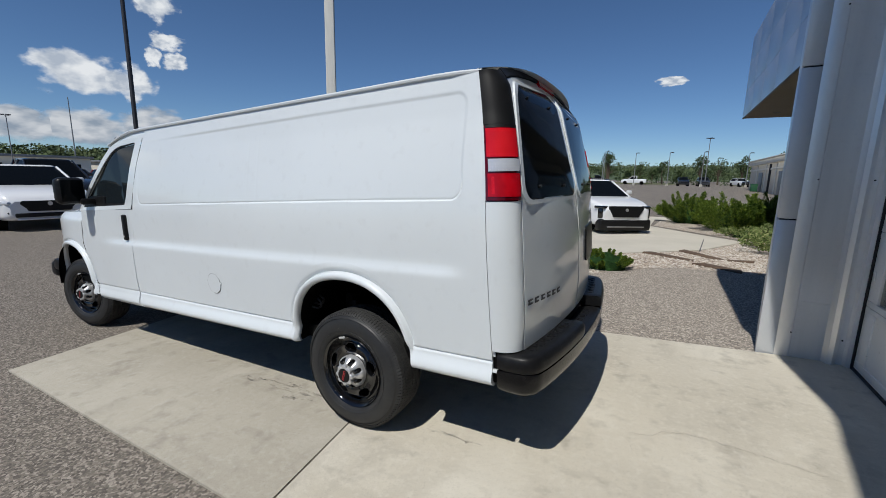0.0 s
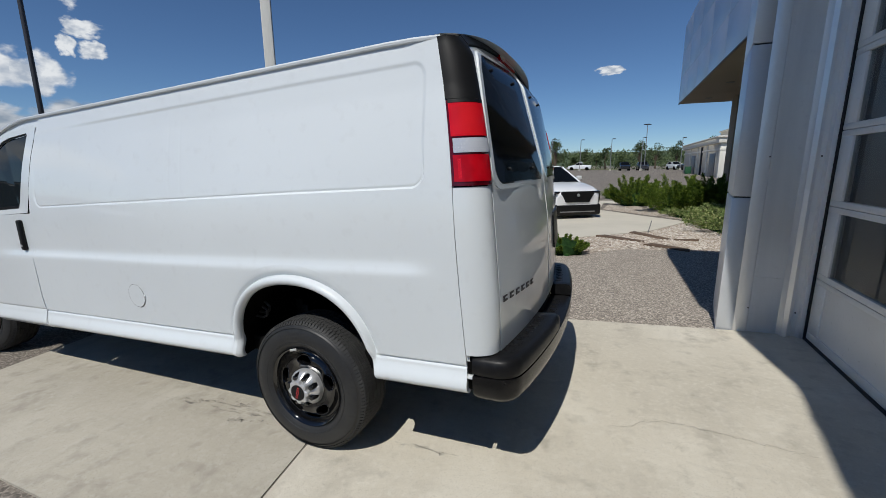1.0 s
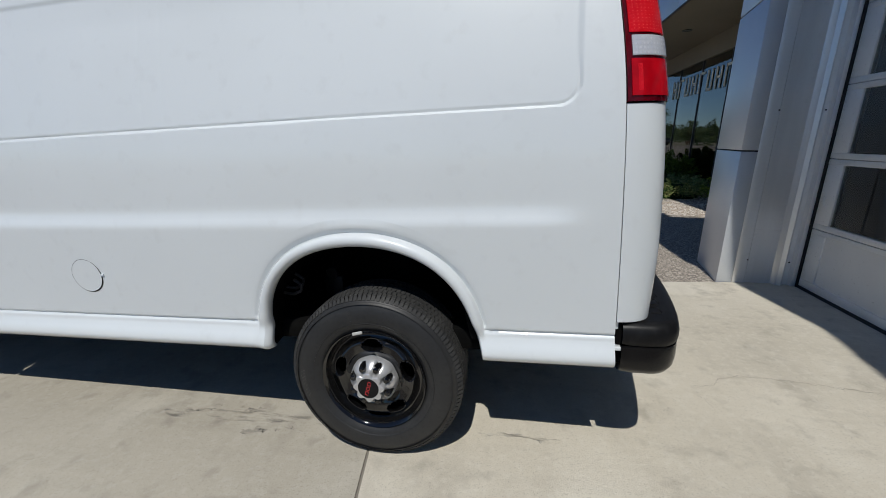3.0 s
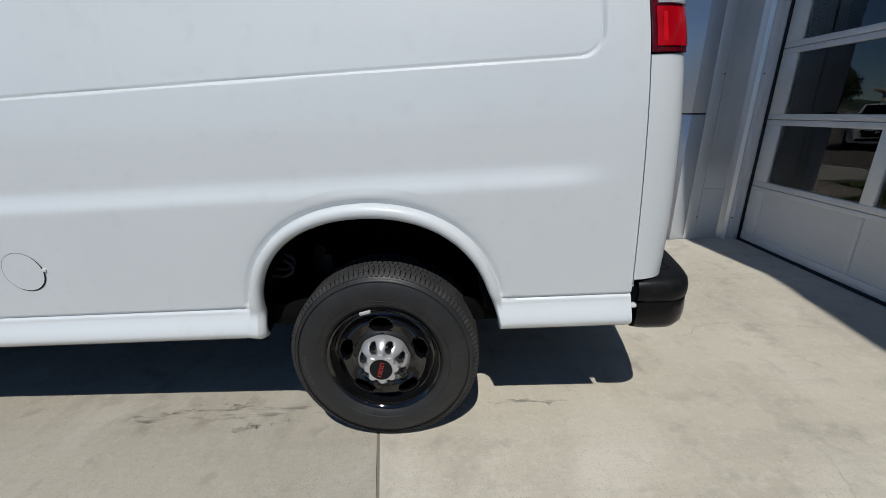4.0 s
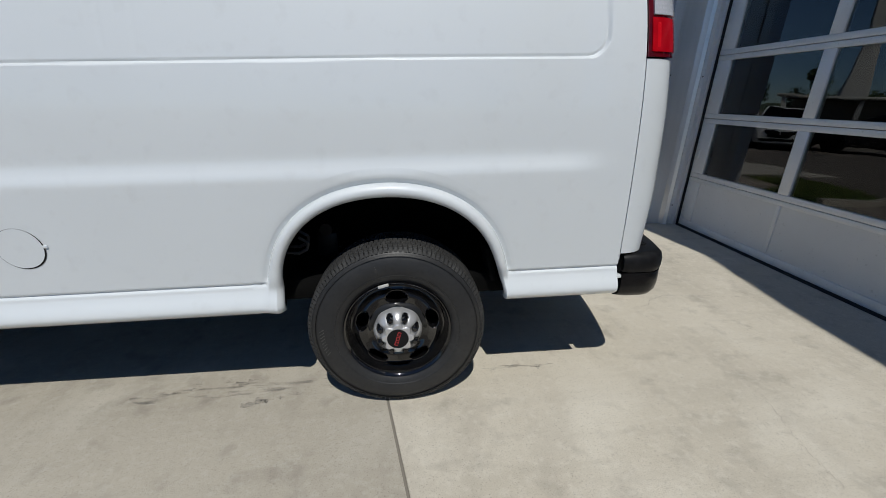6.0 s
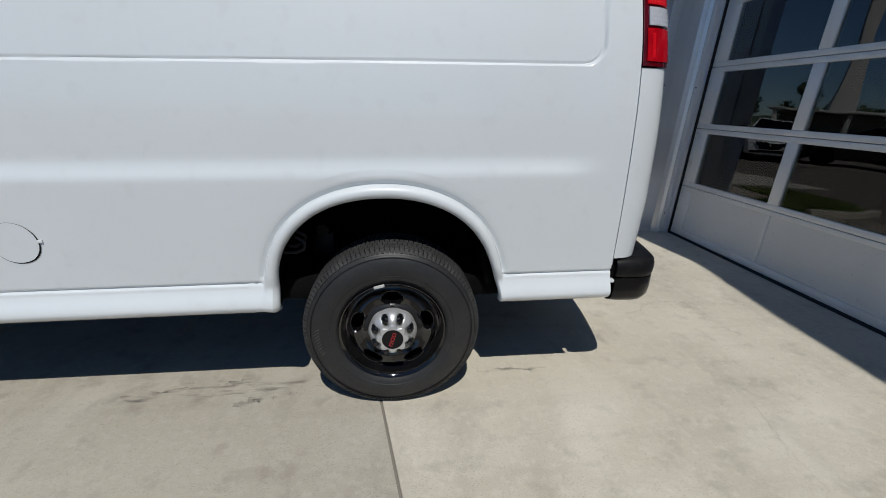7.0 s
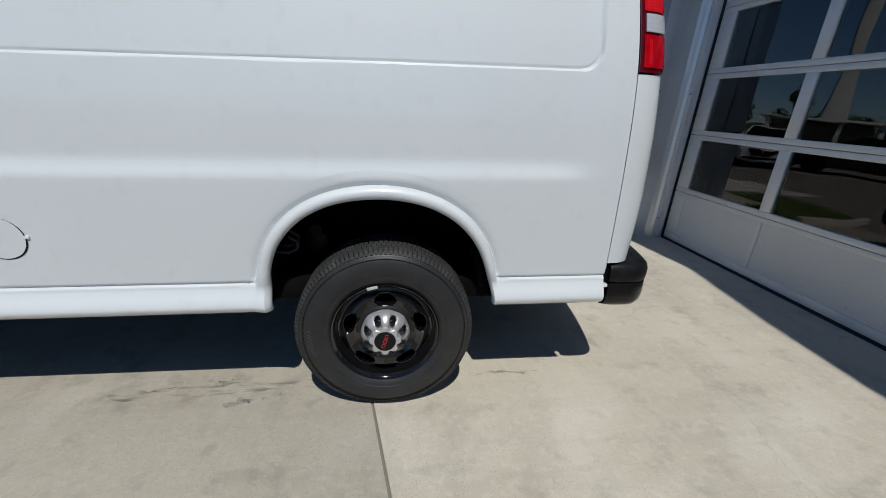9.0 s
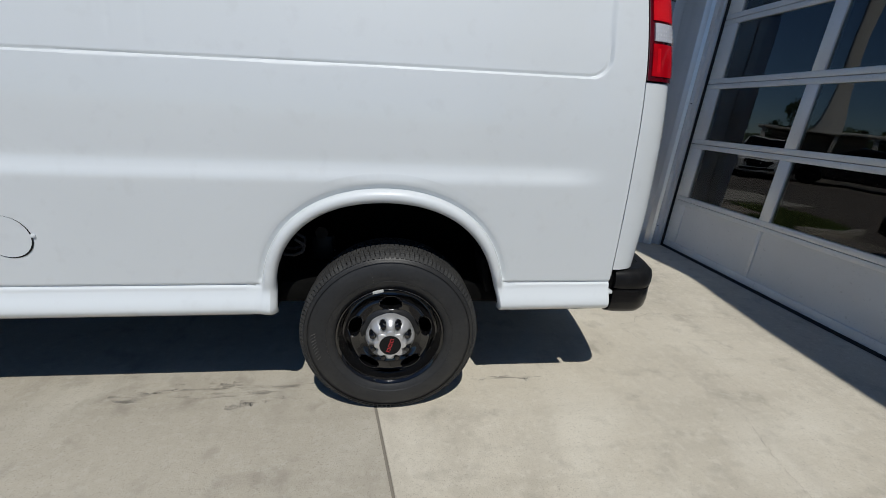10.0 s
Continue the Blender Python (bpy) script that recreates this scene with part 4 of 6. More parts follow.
# ---- wheels ----
def wheel(at, far_side=False, steer=0.0, chalk=False):
    """A tyre on a gloss black steel rim with a bright lug cover; axis along y, outer face towards -y."""
    w = new("wheel")
    w.parent = van
    w.matrix_local = Matrix.Translation(at) @ Matrix.Rotation(radians(steer), 4, "Z") @ (Matrix.Rotation(math.pi, 4, "Z") if far_side else Matrix.Identity(4))
    half = 0.122
    prof = [(0.222, -half + 0.018), (0.232, -half + 0.004), (0.255, -half - 0.008), (0.29, -half - 0.012), (0.325, -half - 0.006), (0.352, -half + 0.006),
            (0.364, -half + 0.017), (0.369, -half + 0.030), (0.3715, -half + 0.06), (0.373, 0.0)]
    prof = prof + [(r, -h) for r, h in prof[-2::-1]]
    v, f = turned(prof, 72)
    v = [(x, y, max(z, -HUB_Z + 0.001)) for x, y, z in v]
    tyre = mesh_object("tyre", v, f, RUBBER, w, "black all-season tyre")
    # tread blocks round the crown, and the sidewall's raised rings
    tv, tf = [], []
    tread_rows = [((0.3745, -0.100), (0.3785, -0.074)), ((0.3782, -0.069), (0.3798, -0.040)), ((0.3798, -0.035), (0.3802, -0.003)), ((0.3802, 0.003), (0.3798, 0.035)), ((0.3798, 0.040), (0.3782, 0.069)), ((0.3785, 0.074), (0.3745, 0.100)),
                  ((0.357, -half + 0.0085), (0.376, -half + 0.0275))]
    for row, ((ra, ya), (rb, yb)) in enumerate(tread_rows):
        cnt = 118
        for i in range(cnt):
            a0 = 2 * math.pi * (i + 0.37 * (row % 2)) / cnt
            a1 = a0 + 2 * math.pi / cnt * (0.84 if row != 6 else 0.70)
            b = len(tv)
            lift = 0.0012 if row != 6 else 0.0016
            for dr in (-0.007, lift):
                for a, rr, yy in ((a0, ra, ya), (a1, ra, ya), (a1, rb, yb), (a0, rb, yb)):
                    q = rr + dr
                    yy2 = yy - (dr if row == 6 else 0.0)
                    tv.append((q * math.cos(a), yy2, max(q * math.sin(a), -HUB_Z + 0.001)))
            tf += [(b + 4, b + 5, b + 6, b + 7), (b, b + 4, b + 7, b + 3), (b + 1, b + 2, b + 6, b + 5), (b, b + 1, b + 5, b + 4), (b + 3, b + 7, b + 6, b + 2)]
    mesh_object("tread", tv, tf, TREAD, tyre, smooth=False)
    for r in (0.346, 0.262):
        v, f = turned([(r - 0.004, -half - 0.004 if r > 0.3 else -half - 0.008), (r - 0.002, -half - 0.0085 if r < 0.3 else -half + 0.0005), (r + 0.002, -half - 0.0115 if r < 0.3 else -half + 0.0025), (r + 0.004, -half + 0.006 if r > 0.3 else -half - 0.007)], 72)
        mesh_object("sidewall_ring", v, f, RUBBER, tyre)
    # moulded marks on the sidewall: plain bars
    for i in range(9):
        a = radians(176 + i * 2.6)
        r = 0.316 - 0.0012 * i
        bm = box((0.022, 0.003, 0.0022), (r * math.cos(a), -half - 0.010, r * math.sin(a)), 0.0006, turn=Matrix.Rotation(-a - 0.6, 4, "Y"))
        part("sidewall_mark", bm, MOULD_MARK, tyre)
    # a faint chalk stroke left on the upper sidewall
    if chalk:
        v = []
        for i in range(9):
            a = radians(104.5 + 0.9 * i / 8 + 0.35 * math.sin(i * 1.7))
            r = 0.262 + 0.098 * i / 8
            y = np.interp(r, [0.255, 0.29, 0.325, 0.352], [-half - 0.008, -half - 0.012, -half - 0.006, -half + 0.006]) - 0.0025
            v += [(r * math.cos(a - 0.0035), y, r * math.sin(a - 0.0035)), (r * math.cos(a + 0.0035), y, r * math.sin(a + 0.0035))]
        mesh_object("chalk_mark", v, grid_faces(9, 2), CHALK, tyre, "faint pale chalk stroke", smooth=False)
    # rim: flange, barrel and dished disc with five openings
    v, f = turned([(0.226, -half + 0.018), (0.230, -half + 0.004), (0.226, -half - 0.004), (0.220, -half + 0.0), (0.212, -half + 0.012), (0.209, -half + 0.022), (0.205, -half + 0.034), (0.200, -half + 0.040)], 72)
    rim = mesh_object("rim", v, f, GLOSS_BLACK, w, "gloss black steel rim with five openings")
    n_a, rads = 180, np.linspace(0.095, 0.202, 20)
    dv, df = [], []
    for i in range(n_a):
        a = 2 * math.pi * i / n_a
        for r in rads:
            dish = -half + 0.040 - 0.026 * float(smooth01((0.196 - r) / 0.035)) + 0.012 * float(smooth01((0.135 - r) / 0.03)) + 0.006 * math.cos(5 * (a - math.pi / 2)) * float(smooth01((r - 0.10) / 0.03)) * -1
            dv.append((r * math.cos(a), dish, r * math.sin(a)))
    k = len(rads)
    for i in range(n_a):
        am = 2 * math.pi * (i + 0.5) / n_a
        da = (am - math.pi / 2 + math.pi / 5) % (2 * math.pi / 5) - math.pi / 5
        for j in range(k - 1):
            rm = (rads[j] + rads[j + 1]) / 2
            if ((da * rm) / 0.047) ** 2 + ((rm - 0.156) / 0.0255) ** 2 > 1:
                a, b = i * k + j, ((i + 1) % n_a) * k + j
                df.append((a, a + 1, b + 1, b))
    mesh_object("disc", dv, df, GLOSS_BLACK, rim)
    for h in range(5):
        a0 = math.pi / 2 + h * 2 * math.pi / 5
        hv = []
        for (er, ea, yy) in ((0.0300, 0.0515, 0.001), (0.0280, 0.0495, -0.003), (0.0255, 0.0470, 0.000), (0.0235, 0.0450, 0.03)):
            for i in range(28):
                p = 2 * math.pi * i / 28
                r, a = 0.156 + er * math.sin(p), a0 + ea * math.cos(p) / 0.155
                dish = -half + 0.040 - 0.026 * float(smooth01((0.196 - r) / 0.035)) + 0.012 * float(smooth01((0.135 - r) / 0.03)) - 0.006 * math.cos(5 * (a - math.pi / 2))
                hv.append((r * math.cos(a), dish + yy, r * math.sin(a)))
        mesh_object("opening_lip", hv, grid_faces(4, 28, wrap=True), GLOSS_BLACK, rim)
    v, f = turned([(0.205, half - 0.04), (0.20, 0.03), (0.195, 0.0), (0.0, 0.0)], 36)
    mesh_object("brake_drum", v, f, BLACKNESS, rim)
    # lug cover: domed silver cap with a scalloped rim and eight black nuts through it
    # the fluted front disc stands proud of a cone that falls back to the rim
    cv, prof = [], [(0.0, -0.078), (0.08, -0.066), (0.20, -0.057), (0.40, -0.050), (0.62, -0.042), (0.80, -0.033), (0.92, -0.024), (1.0, -0.012), (1.02, 0.026)]
    n = 160
    for i in range(n):
        a = 2 * math.pi * i / n
        lug = 0.5 + 0.5 * math.cos(8 * (a - math.pi / 8))
        edge = 0.066 - 0.013 * lug ** 1.5
        cv += [(0.0, -half + 0.022 - 0.081, 0.0), ((edge - 0.005) * math.cos(a), -half + 0.022 - 0.081, (edge - 0.005) * math.sin(a))]
        for u, h in prof:
            rr = edge + (0.104 - 0.003 * lug - edge) * u
            slot = float(smooth01((lug - 0.55) / 0.3)) * float(smooth01((u - 0.02) / 0.15)) * float(smooth01((0.97 - u) / 0.15))
            cv.append((rr * math.cos(a), -half + 0.022 + h + 0.011 * slot, rr * math.sin(a)))
    prof = [None, None] + prof
    k = len(prof)
    cf = [(i * k + j, i * k + j + 1, ((i + 1) % n) * k + j + 1, ((i + 1) % n) * k + j) for i in range(n) for j in range(k - 1)]
    cap = mesh_object("hub_cap", cv, cf, HUB_SILVER, w, "silver eight-lug hub cap", sharp=30)
    for i in range(8):
        a = math.pi / 8 + i * math.pi / 4
        x, z = 0.077 * math.cos(a), 0.077 * math.sin(a)
        bm = rod((x, -half + 0.0, z), (x, -half - 0.0200, z), 0.0185, 0.0180, n=18)
        rod((x, -half - 0.018, z), (x, -half - 0.040, z), 0.0150, 0.0142, n=6, bm=bm)
        rod((x, -half - 0.040, z), (x, -half - 0.046, z), 0.0128, 0.0085, n=12, bm=bm)
        part("lug_nut", bm, GLOSS_BLACK, cap)
    bm = rod((0, -half - 0.055, 0), (0, -half - 0.0605, 0), 0.045, 0.044, n=40)
    badge = part("cap_badge", bm, TRIM_BLACK, cap, "black centre disc with red blocks")
    for i in range(3):
        o = (i - 1) * 0.0215
        tilt = Matrix.Rotation(radians(17), 4, "Y")
        bm = None
        for dx, dz, sx, sz in ((-0.006, 0, 0.0035, 0.018), (0, 0.0075, 0.015, 0.0032), (0, -0.0075, 0.015, 0.0032), (0.006, (0.004, 0, -0.004)[i], 0.0035, 0.009)):
            d = tilt @ Vector((dx, 0, dz))
            bm = box((sx, 0.003, sz), (0.30 * o + d.x, -half - 0.061, o + d.z), 0.0006, turn=tilt, bm=bm)
        part("red_block", bm, RED_ENAMEL, badge)
    bm = box((0.045, 0.010, 0.012), (-0.052, -half - 0.004, 0.215), 0.003, turn=Matrix.Rotation(radians(-14), 4, "Y"))
    part("balance_weight", bm, STICKER, rim, "grey clip-on balance weight")
    return w


wheel((0.0, 0.108, HUB_Z), chalk=True)
wheel((-3.937, 0.20, HUB_Z), False, 12)
wheel((0.0, WIDTH - 0.118, HUB_Z), True)
wheel((-3.937, WIDTH - 0.20, HUB_Z), True, 12)

# ---- ground ----
K = math.tan(radians(SLOPE))


def ground_z(x, y):
    """Height of the lot: the apron drains away from the building, the rest falls gently to the far end."""
    x, y = np.asarray(x, float), np.asarray(y, float)
    near = K * np.clip(x, -6.0, 6.0)
    level = 0.05 + 0.0 * x
    w = smooth01((-4.0 - x) / 6.0)
    near = near * (1 - w) + level * w
    w = smooth01((y - 3.0) / 5.0)
    z = near * (1 - w) + (0.06 + 0.01 * np.clip(x, -4, 6)) * w * (1 - smooth01((-4.0 - x) / 6.0)) + level * w * smooth01((-4.0 - x) / 6.0)
    return z - 0.019 * np.clip(y - 3.0, 0, 7.0) + 0.0085 * np.clip(y - 20.0, 0, 60.0) - 0.016


def patch(name, outline, mat, lift, label, kind="structure", thick=0.0, step=0.5, category=""):
    """A flat-lying sheet over the ground within an outline, raised by lift."""
    o = np.array(outline)
    bm = bmesh.new()
    vs = [bm.verts.new((x, y, 0)) for x, y in outline]
    bm.faces.new(vs)
    for axis in (0, 1):
        for c in np.arange(math.floor(o[:, axis].min()), o[:, axis].max(), step):
            bmesh.ops.bisect_plane(bm, geom=bm.verts[:] + bm.edges[:] + bm.faces[:], plane_co=(c, c, 0), plane_no=(1, 0, 0) if axis == 0 else (0, 1, 0))
    for v in bm.verts:
        v.co.z = float(ground_z(v.co.x, v.co.y)) + lift
    rim = [e for e in bm.edges if e.is_boundary]
    if thick:
        ext = bmesh.ops.extrude_edge_only(bm, edges=rim)
        for v in [g for g in ext["geom"] if isinstance(g, bmesh.types.BMVert)]:
            v.co.z -= thick
    ob = part(name, bm, mat, None, "", sharp=30)
    return tagged(ob, label, category, "", kind)


gx = np.concatenate([[-4000, -1500, -600, -300, -150, -80, -50, -35], np.arange(-26, -8, 2.0), np.arange(-8, 8.1, 0.5), np.arange(10, 30, 2.0), [40, 60, 100, 200, 500, 1500, 4000]])
gy = np.concatenate([[-4000, -1200, -400, -150, -60, -30, -16, -10], np.arange(-6, 14.1, 0.5), np.arange(16, 40, 2.0), np.arange(44, 84, 5.0), [95, 120, 160, 240, 500, 1500, 4500]])
GX, GY = np.meshgrid(gx, gy, indexing="ij")
ground = sheet("ground", np.stack([GX, GY, ground_z(GX, GY)], -1), ASPHALT, None, flip=True)
tagged(ground, "weathered grey asphalt parking lot with pale aggregate", "ground", "", "structure")

# concrete apron in front of the workshop door, cast in bays with a tooled joint
far_edge = lambda x: 2.385 + 0.083 * x
skew = lambda x0, y: x0 - 0.172 * y
apron = root("apron", None, "sunlit grey-beige concrete apron with a tooled joint and hairline cracks", "pavement", "", "structure")


def bay(x0, x1, mat, gap=0.0065):
    n, m = 24, 26
    Q = np.zeros((n + 1, m + 1, 3))
    for i in range(n + 1):
        for j in range(m + 1):
            u, t = i / n, j / m
            y = -0.77 + t * 3.4
            xl = skew(x0, y) + gap
            xr = 3.05 if x1 is None else skew(x1, y) - gap
            x = xl + (xr - xl) * u
            yt = far_edge(x)
            y = -0.77 + t * (yt + 0.77)
            xl = skew(x0, y) + gap
            xr = 3.10 if x1 is None else skew(x1, y) - gap
            x = xl + (xr - xl) * u
            Q[i, j] = (x, y, K * x)
    rim = np.pad(Q, ((1, 1), (1, 1), (0, 0)), mode="edge")
    mask = np.zeros(rim.shape[:2], bool)
    mask[0], mask[-1], mask[:, 0], mask[:, -1] = True, True, True, True
    rim[mask] -= (0, 0, 0.05)
    return sheet("slab", rim, mat, apron, flip=True, sharp=30)


bay(-3.305, -0.058, CONCRETE_OLD)
bay(-0.058, None, CONCRETE)
# dark strip along the joint; the groove's shade is put into its colour
mesh_object("joint_strip", [(skew(-0.066, -0.77), -0.77, -0.008), (skew(-0.050, -0.77), -0.77, -0.008), (skew(-0.050, 2.4), 2.4, -0.008), (skew(-0.066, 2.4), 2.4, -0.008)], [(0, 1, 2, 3)], JOINT_SHADE, apron, smooth=False)


def crack(points, wide, mat, name):
    """A hairline crack or stain: a thin irregular ribbon just above the slab."""
    rnd = random.Random(len(points) * 7 + int(points[0][0] * 100))
    v = []
    fine = []
    for (xa, ya), (xb, yb) in zip(points, points[1:]):
        for i in range(8):
            t = i / 8
            fine.append((xa + (xb - xa) * t + rnd.uniform(-0.008, 0.008), ya + (yb - ya) * t + rnd.uniform(-0.012, 0.012)))
    fine.append(points[-1])
    for i, (x, y) in enumerate(fine):
        w = wide * rnd.uniform(0.4, 1.0) * (0.2 if i in (0, len(fine) - 1) else 1)
        d = Vector(fine[min(i + 2, len(fine) - 1)]) - Vector(fine[max(i - 2, 0)])
        nx, ny = Vector((d.y, -d.x)).normalized() * w
        v += [(x + nx, y + ny, K * (x + nx) + 0.003), (x - nx, y - ny, K * (x - nx) + 0.003)]
    return mesh_object(name, v, grid_faces(len(fine), 2), mat, apron, smooth=False)


crack([(1.554, 0.745), (1.658, 0.766), (1.716, 0.854), (1.849, 0.894), (2.04, 0.881), (2.247, 0.848), (2.403, 0.822), (2.534, 0.807)], 0.0016, CRACK, "crack")
crack([(1.55, 0.66), (1.555, 0.638), (1.581, 0.521)], 0.0009, CRACK, "crack")
crack([(1.698, -0.092), (1.667, -0.216), (1.621, -0.359), (1.601, -0.449), (1.589, -0.531), (1.59, -0.613)], 0.0008, CRACK, "crack")
for s in ([(-1.07, 0.15), (-0.99, 0.18), (-0.95, 0.20)], [(-0.85, 0.185), (-0.77, 0.19), (-0.69, 0.21)], [(-0.72, 0.03), (-0.63, 0.045), (-0.57, 0.08), (-0.49, 0.075), (-0.41, 0.095), (-0.30, 0.12)],
          [(-0.49, 0.055), (-0.43, 0.06), (-0.37, 0.08)], [(-0.67, 0.065), (-0.61, 0.07)], [(0.70, 0.19), (0.73, 0.22)]):
    crack(s, 0.022, STAIN, "stain")
crack([(-1.25, 0.12), (-0.8, 0.14), (-0.28, 0.17)], 0.05, STAIN, "stain")
crack([(0.42, 0.20), (0.58, 0.20), (0.80, 0.20)], 0.018, STAIN, "stain")

patch("asphalt_strip", [(-1.6, 2.2), (6.0, 2.2), (6.0, 7.0), (-1.6, 7.0)], ASPHALT_PALE, 0.003, "bleached grey asphalt strip beside a gravel bed")
# beds beyond the strip of asphalt
patch("gravel_bed", [(-1.5, 5.6), (0.55, 5.4), (1.15, 6.2), (1.8, 6.75), (2.8, 6.9), (5.9, 6.2), (5.9, 22.0), (1.5, 20.0), (1.1, 15.0), (3.5, 12.2), (3.45, 11.8), (2.32, 9.55), (1.26, 8.4), (0.24, 7.45), (-1.5, 7.2)], GRAVEL_BED, 0.006, "bed of tan and white river gravel")
patch("concrete_walk", [(-4.5, 7.3), (0.24, 7.5), (1.26, 8.45), (2.32, 9.6), (3.45, 11.85), (2.3, 13.1), (1.0, 14.7), (1.05, 17.5), (1.75, 17.7), (1.7, 19.0), (-4.5, 19.0)], PALE_CONCRETE, 0.012, "pale sunlit concrete walk", thick=0.05)
patch("grass_verge", [(-120, 104), (140, 104), (140, 150), (-120, 150)], SOIL, 0.02, "dry grass verge beyond the parking lot", step=20)


patch("grass_bed", [(-2.5, 4.90), (-1.6, 4.45), (-0.75, 4.42), (-0.35, 5.35), (-1.48, 5.75), (-1.75, 7.1), (-2.9, 6.4)], TURF, 0.02, "green lawn strip beside a pale kerb")
patch("kerb", [(-2.4, 4.62), (-1.6, 4.26), (-0.62, 4.22), (-0.62, 4.36), (-1.56, 4.40), (-2.4, 4.78)], PALE_CONCRETE, 0.09, "pale concrete kerb along a lawn strip", thick=0.12)


def turf(n):
    """Grass blades of the strip, joined."""
    rn = random.Random(21)
    v, f = [], []
    for _ in range(n):
        x, y = rn.uniform(-2.7, -0.6), rn.uniform(4.55, 6.7)
        if (x > -1.5 and y > 5.4) or (x < -1.6 and y < 4.9) or (x < -2.45 and y < 5.3):
            continue
        z, a, h = float(ground_z(x, y)) + 0.015, rn.uniform(0, 6.28), rn.uniform(0.05, 0.11)
        c, d, b = 0.006 * math.cos(a), 0.006 * math.sin(a), len(v)
        v += [(x - c, y - d, z), (x + c, y + d, z), (x + rn.gauss(0, 0.03), y + rn.gauss(0, 0.03), z + h)]
        f.append((b, b + 1, b + 2))
    return tagged(mesh_object("grass", v, f, COVER, None, smooth=False), "mown green grass blades on a lawn strip", "grass", "", "stuff")


turf(7000)


def pebbles(n, inside, size):
    """Loose stones strewn over the bed, joined."""
    rnd = random.Random(5)
    v, f = [], []
    ico = [(0, 0, 1), (0.9, 0, 0.2), (0.28, 0.85, 0.2), (-0.72, 0.53, 0.2), (-0.72, -0.53, 0.2), (0.28, -0.85, 0.2)]
    fc = [(0, 1, 2), (0, 2, 3), (0, 3, 4), (0, 4, 5), (0, 5, 1)]
    while len(v) < n * 6:
        x, y = rnd.uniform(-0.6, 5.6), rnd.uniform(5.4, 12.0)
        if not inside(x, y):
            continue
        s, a = rnd.uniform(*size), rnd.uniform(0, 6.28)
        b = len(v)
        z = float(ground_z(x, y)) + 0.005
        sy = rnd.uniform(0.6, 1.0)
        for px, py, pz in ico:
            px, py = px * s, py * s * sy
            v.append((x + px * math.cos(a) - py * math.sin(a), y + px * math.sin(a) + py * math.cos(a), z + pz * s * 0.6))
        f += [(b + i, b + j, b + k) for i, j, k in fc]
    ob = mesh_object("gravel", v, f, STONE, None, smooth=False)
    return tagged(ob, "loose tan and white river gravel", "gravel", "", "stuff")


def in_bed(x, y):
    lo = np.interp(x, [-1.5, 0.5, 1.1, 1.8, 2.7, 5.9], [5.65, 5.45, 6.25, 6.8, 6.95, 6.25])
    hi = np.interp(x, [-1.5, 0.24, 1.26, 2.32, 3.45, 5.9], [7.2, 7.4, 8.35, 9.5, 11.7, 12.0])
    return lo < y < hi


pebbles(12000, in_bed, (0.014, 0.034))

# half-buried timbers
for i, (x, y, ln, wd, a) in enumerate(((1.70, 8.04, 1.05, 0.22, -32), (2.27, 8.72, 1.15, 0.22, -54), (2.50, 7.15, 0.80, 0.22, -34), (2.98, 8.24, 0.42, 0.16, 14))):
    bm = box((ln, wd, 0.06), (0, 0, 0.002), 0.02)
    for v in bm.verts:
        v.co.y += 0.02 * math.sin(v.co.x * 5 + i)
        v.co.x += 0.10 * math.copysign(1, v.co.x) * (v.co.y / wd) * (1 if i % 2 else -1)
        v.co.z += 0.008 * math.sin(v.co.x * 9 + i * 2)
    t = part("timber", bm, TIMBER)
    t.matrix_world = pose(x, y, float(ground_z(x, y)), 0, 0, a)
    tagged(t, "weathered brown timber half buried in river gravel", "timber", "timbers in the gravel bed")

stake = part("bed_light", rod((0, 0, 0.04), (0.05, 0, 0.30), 0.012, 0.009, bm=rod((0, 0, -0.05), (0, 0, 0.05), 0.02)), POLE_GREY)
stake.matrix_world = pose(2.30, 9.35, float(ground_z(2.30, 9.35)))
tagged(stake, "small grey garden stake light leaning in gravel", "stake")

# ---- the workshop and showroom ----
DOOR_X, PIER_X, PIER_Y = 3.04, 2.415, 2.605
base = K * 2.4
building = root("dealership", None, "grey metal-clad dealership with glazed overhead door and deep canopy", "building", "", "structure")


def panel(name, a, b, mat, bevel=0.004, label="", parent=building):
    """A box between two corners."""
    a, b = Vector(a), Vector(b)
    return part(name, box(b - a, (a + b) / 2, bevel), mat, parent, label)


def prism(name, plan, z0, z1, mat, bevel=0.0, parent=building):
    """A plan outline stood up between two heights."""
    bm = bmesh.new()
    lo, hi = ([bm.verts.new((x, y, z)) for x, y in plan] for z in (z0, z1))
    bm.faces.new(lo[::-1])
    bm.faces.new(hi)
    for i in range(len(plan)):
        j = (i + 1) % len(plan)
        bm.faces.new((lo[i], lo[j], hi[j], hi[i]))
    if bevel:
        bmesh.ops.bevel(bm, geom=bm.edges[:], offset=bevel, segments=2, affect="EDGES", profile=0.5)
    return part(name, bm, mat, parent)


